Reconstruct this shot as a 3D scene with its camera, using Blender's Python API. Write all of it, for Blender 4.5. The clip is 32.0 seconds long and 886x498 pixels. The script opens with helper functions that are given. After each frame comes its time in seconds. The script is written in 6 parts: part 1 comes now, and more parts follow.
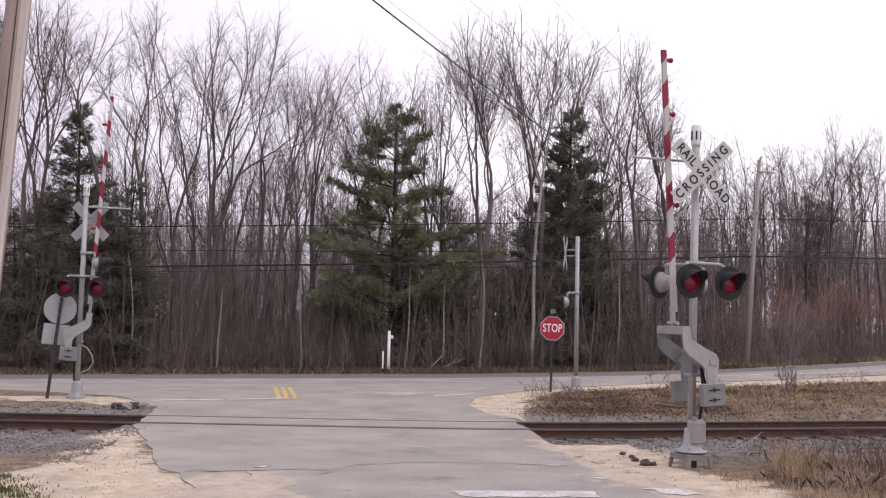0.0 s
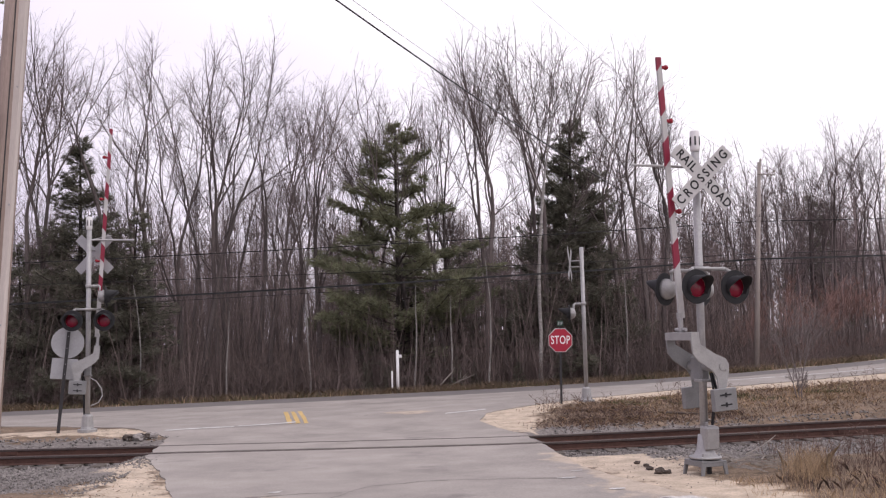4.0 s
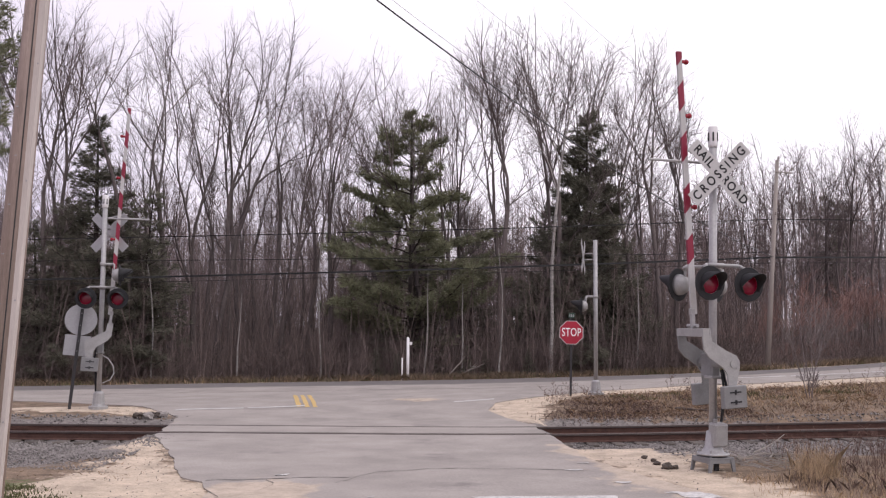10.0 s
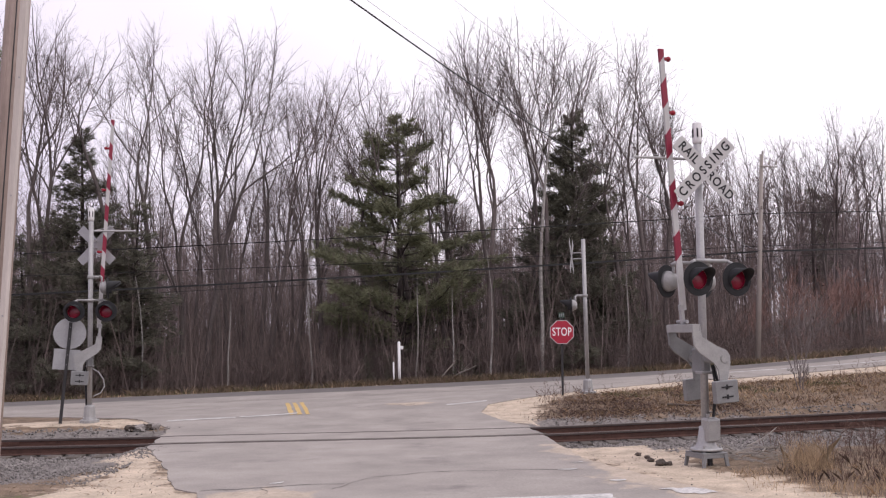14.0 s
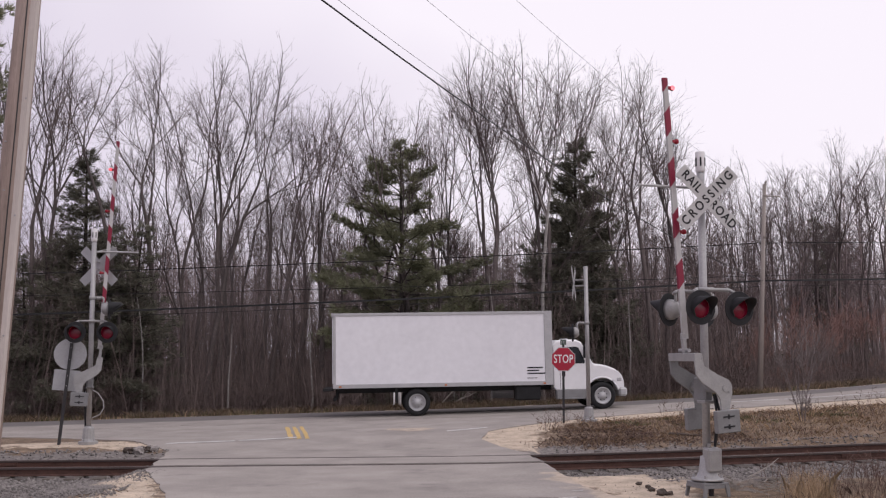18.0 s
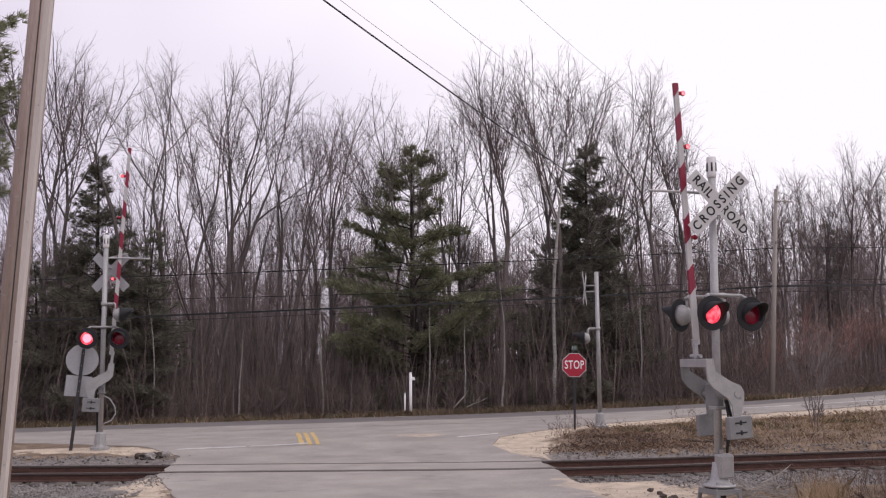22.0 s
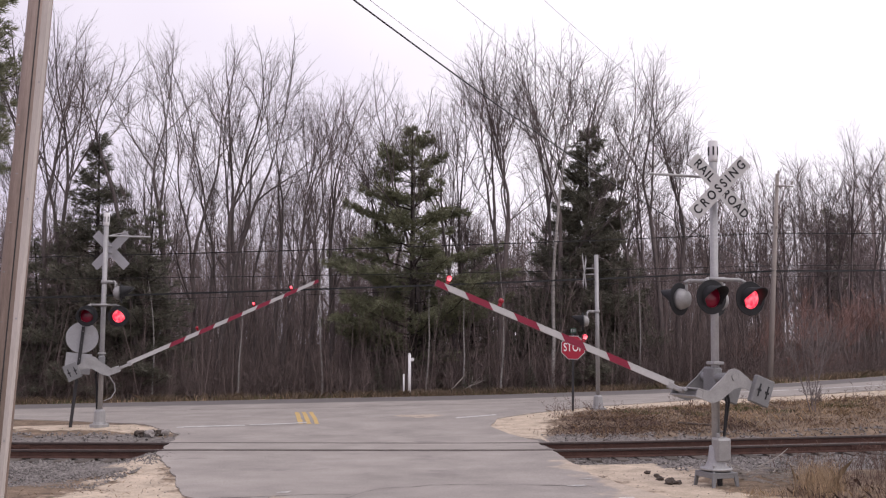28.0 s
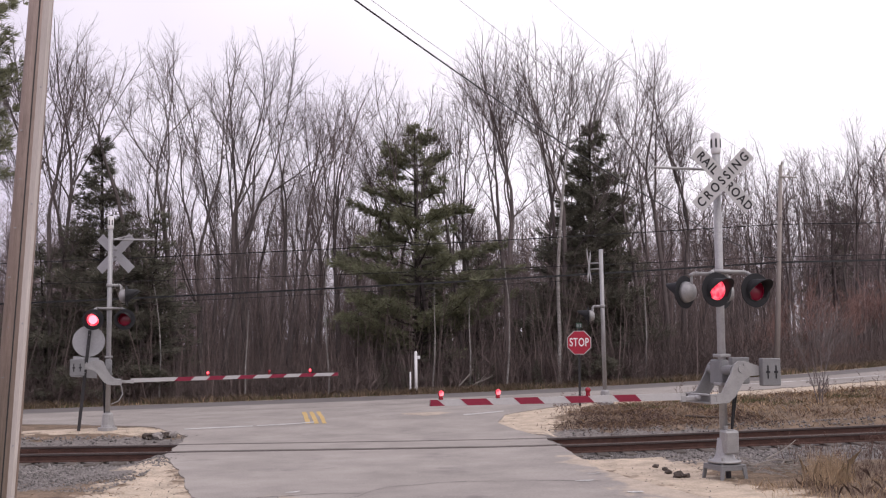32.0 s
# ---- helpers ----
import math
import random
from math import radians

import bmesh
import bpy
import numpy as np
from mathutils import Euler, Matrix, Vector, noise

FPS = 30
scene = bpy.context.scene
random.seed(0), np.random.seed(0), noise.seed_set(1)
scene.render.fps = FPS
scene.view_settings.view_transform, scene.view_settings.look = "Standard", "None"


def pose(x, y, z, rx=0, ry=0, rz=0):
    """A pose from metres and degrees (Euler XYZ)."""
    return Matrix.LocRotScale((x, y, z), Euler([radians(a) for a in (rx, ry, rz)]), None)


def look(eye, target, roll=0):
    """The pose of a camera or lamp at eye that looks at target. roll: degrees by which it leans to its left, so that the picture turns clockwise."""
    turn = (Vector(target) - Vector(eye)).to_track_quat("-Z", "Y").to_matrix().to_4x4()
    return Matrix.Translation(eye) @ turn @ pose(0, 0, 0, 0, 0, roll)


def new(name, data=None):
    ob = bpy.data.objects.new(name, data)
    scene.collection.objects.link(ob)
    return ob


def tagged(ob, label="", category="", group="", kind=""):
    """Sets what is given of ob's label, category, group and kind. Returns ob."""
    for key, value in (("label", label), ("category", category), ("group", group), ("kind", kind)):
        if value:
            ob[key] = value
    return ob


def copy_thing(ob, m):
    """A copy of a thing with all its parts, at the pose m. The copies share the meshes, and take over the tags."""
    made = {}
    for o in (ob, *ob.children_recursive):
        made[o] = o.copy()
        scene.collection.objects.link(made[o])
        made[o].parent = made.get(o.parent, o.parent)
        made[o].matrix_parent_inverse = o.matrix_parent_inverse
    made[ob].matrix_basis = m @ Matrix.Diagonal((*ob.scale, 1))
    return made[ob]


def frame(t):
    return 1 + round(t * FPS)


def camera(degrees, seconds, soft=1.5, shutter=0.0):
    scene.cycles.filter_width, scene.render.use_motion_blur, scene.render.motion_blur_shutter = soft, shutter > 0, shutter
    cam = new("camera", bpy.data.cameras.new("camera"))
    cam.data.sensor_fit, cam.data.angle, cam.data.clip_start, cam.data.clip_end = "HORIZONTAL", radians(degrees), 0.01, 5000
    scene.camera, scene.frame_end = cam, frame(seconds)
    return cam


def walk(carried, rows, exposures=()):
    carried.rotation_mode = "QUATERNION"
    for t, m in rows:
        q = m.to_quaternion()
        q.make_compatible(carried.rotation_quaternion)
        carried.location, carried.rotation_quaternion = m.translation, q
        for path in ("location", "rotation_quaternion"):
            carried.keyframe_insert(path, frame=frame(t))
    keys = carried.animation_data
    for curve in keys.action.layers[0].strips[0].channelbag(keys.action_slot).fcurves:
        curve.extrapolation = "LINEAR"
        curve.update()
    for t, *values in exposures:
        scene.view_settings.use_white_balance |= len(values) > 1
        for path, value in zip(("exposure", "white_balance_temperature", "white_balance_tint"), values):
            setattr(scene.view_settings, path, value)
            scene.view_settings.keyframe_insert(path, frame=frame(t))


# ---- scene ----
# the camera: hand-held on one spot, seconds, yaw, pitch, roll
cam = camera(48.27, 32.0, soft=1.2)
EYE = (0.0, 0.0, 2.1)
ROWS = [
    (0.0, -1.130, 4.251, -1.277), (0.5, -1.133, 4.081, -1.219), (1.0, -0.704, 3.819, -1.134),
    (1.5, 0.151, 3.585, -0.630), (2.0, 0.479, 3.737, 0.075), (2.5, 0.023, 4.043, 0.267),
    (3.0, -0.484, 4.600, 0.870), (3.5, -0.659, 5.190, 1.403), (5.5, -0.976, 5.261, 0.709),
    (6.0, -1.023, 5.162, 0.635), (6.5, -0.715, 5.090, 0.523), (7.0, -0.425, 4.882, 0.466),
    (7.5, -0.382, 4.708, 0.240), (8.0, -0.356, 4.489, 0.096), (8.5, -0.234, 4.326, -0.131),
    (9.0, -0.075, 4.335, -0.116), (9.5, -0.133, 4.470, -0.348), (10.0, -0.053, 4.570, -0.464),
    (10.5, 0.006, 4.625, 0.227), (11.0, 0.190, 4.584, 0.325), (11.5, -0.077, 4.549, 0.104),
    (12.0, -0.015, 4.344, 0.073), (12.5, 0.149, 4.164, -0.178), (13.0, -0.002, 4.284, 0.004),
    (13.5, -0.304, 4.456, 1.099), (14.0, -0.601, 4.746, 1.193), (14.5, -0.857, 4.928, 0.959),
    (16.5, -1.094, 6.083, 0.580), (17.0, -0.767, 6.218, 0.440), (17.5, -0.591, 6.268, 0.300),
    (18.0, -0.533, 6.217, 0.447), (18.5, -0.340, 6.291, 0.534), (19.0, 0.023, 6.331, 0.255),
    (19.5, 0.079, 6.281, 0.461), (20.0, -0.034, 6.312, 0.571), (20.5, 0.116, 6.429, 0.666),
    (21.0, 0.365, 6.542, 0.768), (21.5, 0.397, 6.556, 0.741), (22.0, 0.084, 6.556, 0.451),
    (22.5, -0.039, 6.445, 0.595), (23.0, -0.109, 6.311, 0.585), (23.5, 0.028, 6.193, 0.450),
    (24.0, 0.095, 6.031, 0.386), (24.5, 0.055, 6.006, 0.446), (25.0, -0.087, 6.060, 0.211),
    (25.5, -0.029, 6.056, 0.151), (27.5, -0.104, 5.494, 0.101), (28.0, 0.033, 5.477, -0.136),
    (28.5, 0.298, 5.408, -0.268), (29.0, 0.447, 5.216, 0.083), (29.5, 0.403, 5.160, 0.424),
    (30.0, 0.486, 5.167, 0.444), (30.5, 0.420, 5.215, 0.565), (31.0, 0.323, 5.202, 0.488),
    (31.5, 0.312, 5.276, 0.481), (32.0, 0.375, 5.329, 0.887),
]
EXPOSURES = [(t, e, 6500, 15) for t, e in ((0.0, 0.28), (3.0, 0.28), (6.0, 0.20), (8.0, 0.23), (10.0, 0.28), (14.5, 0.27), (17.0, 0.05), (17.5, 0.0), (18.0, -0.08), (19.0, -0.02), (20.0, 0.03), (23.0, 0.04), (25.0, 0.10), (28.0, 0.12), (29.0, 0.15), (31.0, 0.18), (32.0, 0.18))]
walk(cam, [(t, pose(*EYE, 90 + pitch, roll, yaw)) for t, yaw, pitch, roll in ROWS], EXPOSURES)

# ---- light: an overcast afternoon ----
world = bpy.data.worlds.new("overcast")
scene.world = world
world.use_nodes = True
wn, wl = world.node_tree.nodes, world.node_tree.links
wn.clear()
w_out = wn.new("ShaderNodeOutputWorld")
w_bg = wn.new("ShaderNodeBackground")
w_co = wn.new("ShaderNodeTexCoord")
w_no = wn.new("ShaderNodeTexNoise")
w_no.inputs["Scale"].default_value, w_no.inputs["Detail"].default_value = 1.6, 3.0
w_rp = wn.new("ShaderNodeValToRGB")
w_rp.color_ramp.elements[0].position, w_rp.color_ramp.elements[0].color = 0.33, (0.70, 0.655, 0.775, 1)
w_rp.color_ramp.elements[1].position, w_rp.color_ramp.elements[1].color = 0.64, (1.0, 0.965, 1.03, 1)
w_sep = wn.new("ShaderNodeSeparateXYZ")
w_add = wn.new("ShaderNodeMath")
w_add.operation = "MULTIPLY_ADD"
w_add.inputs[1].default_value = 0.34
wl.new(w_co.outputs["Generated"], w_no.inputs["Vector"])
wl.new(w_co.outputs["Generated"], w_sep.inputs["Vector"])
wl.new(w_sep.outputs["X"], w_add.inputs[0])
wl.new(w_no.outputs["Fac"], w_add.inputs[2])
wl.new(w_add.outputs[0], w_rp.inputs["Fac"])
wl.new(w_rp.outputs["Color"], w_bg.inputs["Color"])
w_bg.inputs["Strength"].default_value = 1.0
wl.new(w_bg.outputs["Background"], w_out.inputs["Surface"])

sun = new("sun", bpy.data.lights.new("sun", "SUN"))
sun.data.energy, sun.data.angle, sun.data.color = 0.9, radians(35), (1.0, 0.97, 0.93)
sun.matrix_world = look((0, 0, 60), (-22, 28, 0))
scene.view_settings.exposure = 0.0

# ---- materials ----


def material(name, colour, rough=0.7, metal=0.0, dark=0.75, light=1.2, scale=6.0, fine=60.0, bump=0.15, stretch=(1, 1, 1), random_tone=0.0, island=0.0):
    """A surface with variation at two scales and a fine relief."""
    mat = bpy.data.materials.new(name)
    mat.use_nodes = True
    n, l = mat.node_tree.nodes, mat.node_tree.links
    bsdf = n["Principled BSDF"]
    bsdf.inputs["Roughness"].default_value, bsdf.inputs["Metallic"].default_value = rough, metal
    if max(colour) < 0.03:
        bsdf.inputs["Specular IOR Level"].default_value = 0.2
    co, mp = n.new("ShaderNodeTexCoord"), n.new("ShaderNodeMapping")
    mp.inputs["Scale"].default_value = stretch
    l.new(co.outputs["Object"], mp.inputs["Vector"])
    big, small = n.new("ShaderNodeTexNoise"), n.new("ShaderNodeTexNoise")
    big.inputs["Scale"].default_value, big.inputs["Detail"].default_value = scale, 4
    small.inputs["Scale"].default_value, small.inputs["Detail"].default_value = fine, 3
    for node in (big, small):
        l.new(mp.outputs["Vector"], node.inputs["Vector"])
    add = n.new("ShaderNodeMath")
    add.operation = "ADD"
    l.new(big.outputs["Fac"], add.inputs[0])
    l.new(small.outputs["Fac"], add.inputs[1])
    rng = n.new("ShaderNodeMapRange")
    rng.inputs["From Min"].default_value, rng.inputs["From Max"].default_value = 0.65, 1.35
    rng.inputs["To Min"].default_value, rng.inputs["To Max"].default_value = dark, light
    l.new(add.outputs[0], rng.inputs["Value"])
    tone = rng.outputs["Result"]
    if random_tone or island:
        src = n.new("ShaderNodeNewGeometry").outputs["Random Per Island"] if island else n.new("ShaderNodeObjectInfo").outputs["Random"]
        r2 = n.new("ShaderNodeMapRange")
        amount = island or random_tone
        r2.inputs["To Min"].default_value, r2.inputs["To Max"].default_value = 1 - amount, 1 + amount
        l.new(src, r2.inputs["Value"])
        mul = n.new("ShaderNodeMath")
        mul.operation = "MULTIPLY"
        l.new(tone, mul.inputs[0])
        l.new(r2.outputs["Result"], mul.inputs[1])
        tone = mul.outputs[0]
    sc = n.new("ShaderNodeVectorMath")
    sc.operation = "SCALE"
    sc.inputs[0].default_value = colour
    l.new(tone, sc.inputs["Scale"])
    l.new(sc.outputs["Vector"], bsdf.inputs["Base Color"])
    if bump:
        bp = n.new("ShaderNodeBump")
        bp.inputs["Strength"].default_value, bp.inputs["Distance"].default_value = bump, 0.01
        l.new(add.outputs[0], bp.inputs["Height"])
        l.new(bp.outputs["Normal"], bsdf.inputs["Normal"])
    return mat


def translucent(mat, share=0.35):
    """Lets part of the light pass through thin leaves and needles."""
    n, l = mat.node_tree.nodes, mat.node_tree.links
    bsdf, out = n["Principled BSDF"], n["Material Output"]
    thin, mx = n.new("ShaderNodeBsdfTranslucent"), n.new("ShaderNodeMixShader")
    mx.inputs["Fac"].default_value = share
    l.new(bsdf.inputs["Base Color"].links[0].from_socket, thin.inputs["Color"])
    l.new(bsdf.outputs["BSDF"], mx.inputs[1])
    l.new(thin.outputs["BSDF"], mx.inputs[2])
    l.new(mx.outputs["Shader"], out.inputs["Surface"])
    return mat


def glowing(name, colour, strength, hot=None):
    """A lit lens; hot: the colour of the brighter grains of its glass."""
    mat = bpy.data.materials.new(name)
    mat.use_nodes = True
    n, l = mat.node_tree.nodes, mat.node_tree.links
    bsdf = n["Principled BSDF"]
    bsdf.inputs["Base Color"].default_value = (0.3, 0.01, 0.02, 1)
    bsdf.inputs["Emission Color"].default_value = (*colour, 1)
    bsdf.inputs["Emission Strength"].default_value = strength
    if hot:
        grain, ramp, co = n.new("ShaderNodeTexNoise"), n.new("ShaderNodeValToRGB"), n.new("ShaderNodeTexCoord")
        grain.inputs["Scale"].default_value, grain.inputs["Detail"].default_value = 13.0, 3.0
        ramp.color_ramp.elements[0].position, ramp.color_ramp.elements[0].color = 0.38, (*colour, 1)
        ramp.color_ramp.elements[1].position, ramp.color_ramp.elements[1].color = 0.68, (*hot, 1)
        l.new(co.outputs["Object"], grain.inputs["Vector"])
        l.new(grain.outputs["Fac"], ramp.inputs["Fac"])
        l.new(ramp.outputs["Color"], bsdf.inputs["Emission Color"])
    return mat


GALV = material("galvanised_steel", (0.37, 0.365, 0.365), 0.5, 0.35, 0.82, 1.12, 5, 40, 0.1)
ALU = material("aluminium_paint", (0.34, 0.335, 0.33), 0.5, 0.2, 0.8, 1.1, 7, 60, 0.08)
GREYBOX = material("grey_paint", (0.20, 0.20, 0.202), 0.55, 0.0, 0.8, 1.15, 4, 50, 0.08)
BLACK = material("black_enamel", (0.026, 0.026, 0.028), 0.6, 0.0, 0.8, 1.3, 6, 60, 0.05)
DARKSTEEL = material("dark_steel_post", (0.035, 0.033, 0.035), 0.6, 0.2, 0.7, 1.3, 6, 50, 0.1)
BUCKW = material("aged_white_board", (0.50, 0.49, 0.485), 0.55, 0.0, 0.88, 1.08, 3, 30, 0.03)
POSTW = material("white_plastic", (0.74, 0.73, 0.73), 0.5, 0.0, 0.93, 1.04, 3, 30, 0.02)
WHITEP = material("white_reflective_sheet", (0.46, 0.45, 0.445), 0.5, 0.0, 0.9, 1.05, 3, 30, 0.03)
SIGNBACK = material("bare_sign_back", (0.36, 0.36, 0.37), 0.5, 0.3, 0.88, 1.1, 3, 30, 0.04)
SIGNRED = material("red_sign_sheet", (0.37, 0.011, 0.034), 0.45, 0.0, 0.9, 1.08, 4, 40, 0.02)
REDP = material("red_reflective_sheet", (0.225, 0.006, 0.032), 0.45, 0.0, 0.85, 1.1, 4, 40, 0.03)
LETTER = material("black_lettering", (0.02, 0.02, 0.022), 0.5, 0.0, 0.9, 1.1, 5, 40, 0.0)
LETTERW = material("white_lettering", (0.8, 0.79, 0.79), 0.5, 0.0, 0.95, 1.03, 5, 40, 0.0)
LENS = material("red_lens", (0.20, 0.007, 0.028), 0.2, 0.0, 0.8, 1.2, 20, 80, 0.1)
LENS_DIM = material("small_red_lens", (0.28, 0.012, 0.025), 0.25, 0.0, 0.85, 1.1, 20, 80, 0.05)
LIT_FAR = glowing("lit_red_lens_head_on", (1.0, 0.11, 0.14), 5.0)
LIT_NEAR = glowing("lit_red_lens_aslant", (0.85, 0.012, 0.045), 1.35, (1.0, 0.20, 0.24))
LIT_SMALL = glowing("lit_small_red_lens", (1.0, 0.012, 0.03), 2.2, (1.0, 0.22, 0.25))
RUST = material("rusty_rail_side", (0.075, 0.036, 0.027), 0.85, 0.1, 0.6, 1.4, 7, 50, 0.3, (1, 1, 1))
RAILTOP = material("worn_rail_head", (0.085, 0.066, 0.060), 0.5, 0.4, 0.75, 1.2, 5, 40, 0.05)
TIE = material("weathered_tie_wood", (0.10, 0.085, 0.072), 0.9, 0.0, 0.6, 1.35, 6, 40, 0.4, (1, 6, 6), 0.25)
STONE = material("ballast_stone", (0.188, 0.172, 0.160), 0.9, 0.0, 0.8, 1.2, 10, 60, 0.2, island=0.45)
POLEWOOD = material("weathered_pole_wood", (0.36, 0.285, 0.25), 0.85, 0.0, 0.72, 1.25, 3, 22, 0.35, (9, 9, 0.5))
POLEGREY = material("grey_pole_wood", (0.29, 0.255, 0.23), 0.85, 0.0, 0.75, 1.2, 3, 20, 0.3, (9, 9, 0.5))
CONDUIT = material("grey_conduit", (0.53, 0.475, 0.44), 0.6, 0.0, 0.85, 1.1, 3, 20, 0.1, (6, 6, 0.6))
WIREM = material("black_cable", (0.014, 0.014, 0.015), 0.6, 0.0, 0.8, 1.2, 3, 20, 0.0)
BARK = material("grey_brown_bark", (0.102, 0.084, 0.08), 0.9, 0.0, 0.6, 1.45, 3, 18, 0.4, (4, 4, 0.8), 0.3)
PALEBARK = material("pale_birch_bark_and_lit_stems", (0.33, 0.31, 0.29), 0.8, 0.0, 0.4, 1.25, 2.2, 14, 0.3, (2, 2, 5))
TWIG = material("bare_twigs", (0.125, 0.099, 0.095), 0.9, 0.0, 0.75, 1.25, 2, 12, 0.0, (1, 1, 1), 0.25)
PINEBARK = material("dark_pine_bark", (0.045, 0.036, 0.032), 0.95, 0.0, 0.6, 1.4, 3, 18, 0.4, (4, 4, 1))
NEEDLE = translucent(material("pine_needles", (0.225, 0.232, 0.145), 0.75, 0.0, 0.6, 1.4, 0.9, 5, 0.0, (1, 1, 1), 0.1, 0.4))
NEEDLE2 = translucent(material("spruce_needles", (0.158, 0.154, 0.118), 0.8, 0.0, 0.6, 1.4, 1.0, 5, 0.0, (1, 1, 1), 0.1, 0.4))
REDBUSH = material("reddish_twigs", (0.26, 0.16, 0.135), 0.9, 0.0, 0.75, 1.25, 2, 12, 0.0)
SHRUBM = material("grey_shrub_bark", (0.20, 0.17, 0.16), 0.9, 0.0, 0.7, 1.3, 4, 20, 0.2)
BRUSH = material("brown_brush", (0.152, 0.116, 0.106), 0.9, 0.0, 0.7, 1.3, 0.25, 2, 0.0, (1, 1, 1), 0, 0.45)
# paler than the near bark: the haze of distance is mixed into this colour
FARWOOD = material("hazed_bare_woods", (0.21, 0.168, 0.163), 0.95, 0.0, 0.7, 1.3, 0.1, 1.2, 0.0, (1, 1, 1), 0, 0.35)
DRYGRASS = translucent(material("dry_grass", (0.47, 0.345, 0.22), 0.85, 0.0, 0.7, 1.25, 0.8, 8, 0.0, (1, 1, 1), 0, 0.4))
REDGRASS = material("dark_dead_growth", (0.145, 0.098, 0.078), 0.9, 0.0, 0.7, 1.25, 0.7, 8, 0.0, (1, 1, 1), 0, 0.45)
BROWNGRASS = translucent(material("brown_grass", (0.29, 0.196, 0.122), 0.9, 0.0, 0.7, 1.25, 0.7, 8, 0.0, (1, 1, 1), 0, 0.45))
EDGEGRASS = translucent(material("dull_edge_grass", (0.215, 0.163, 0.115), 0.9, 0.0, 0.7, 1.25, 0.5, 6, 0.0, (1, 1, 1), 0, 0.45))
GREENGRASS = translucent(material("green_grass", (0.12, 0.125, 0.055), 0.85, 0.0, 0.7, 1.25, 0.8, 8, 0.0, (1, 1, 1), 0, 0.4))
PAINTW = material("worn_white_road_paint", (0.58, 0.565, 0.54), 0.75, 0.0, 0.5, 1.25, 3.5, 18, 0.1)
PAINTY = material("worn_yellow_road_paint", (0.60, 0.42, 0.16), 0.75, 0.0, 0.7, 1.1, 3.5, 25, 0.1)
TRUCKW = material("white_truck_paint", (0.74, 0.74, 0.75), 0.35, 0.0, 0.95, 1.03, 0.8, 6, 0.0)
BOXW = material("white_panel", (0.76, 0.76, 0.785), 0.45, 0.0, 0.93, 1.05, 0.5, 5, 0.02)
TRIM = material("aluminium_trim", (0.42, 0.42, 0.425), 0.45, 0.15, 0.85, 1.1, 3, 30, 0.0)
TYRE = material("tyre_rubber", (0.022, 0.022, 0.023), 0.85, 0.0, 0.8, 1.2, 8, 60, 0.1)
CHASSIS = material("black_chassis", (0.02, 0.02, 0.021), 0.6, 0.1, 0.7, 1.3, 4, 40, 0.05)
GLASSD = material("dark_cab_glass", (0.02, 0.024, 0.028), 0.08, 0.0, 0.9, 1.1, 2, 10, 0.0)
AMBER = material("amber_lamp", (0.5, 0.14, 0.02), 0.3, 0.0, 0.9, 1.1, 5, 30, 0.0)
GREENSIGN = material("dark_green_sheet", (0.03, 0.07, 0.045), 0.5, 0.0, 0.9, 1.1, 5, 30, 0.0)
WEEDM = material("dead_weed", (0.13, 0.080, 0.062), 0.95, 0.0, 0.7, 1.3, 2, 12, 0.0)
CRACKM = material("dark_crack", (0.115, 0.105, 0.098), 0.95, 0.0, 0.7, 1.3, 6, 40, 0.0)
WOODDEAD = material("bleached_dead_wood", (0.30, 0.27, 0.24), 0.9, 0.0, 0.7, 1.2, 5, 30, 0.2)
STUMPM = material("dark_clods", (0.085, 0.068, 0.056), 0.95, 0.0, 0.6, 1.4, 8, 40, 0.5)


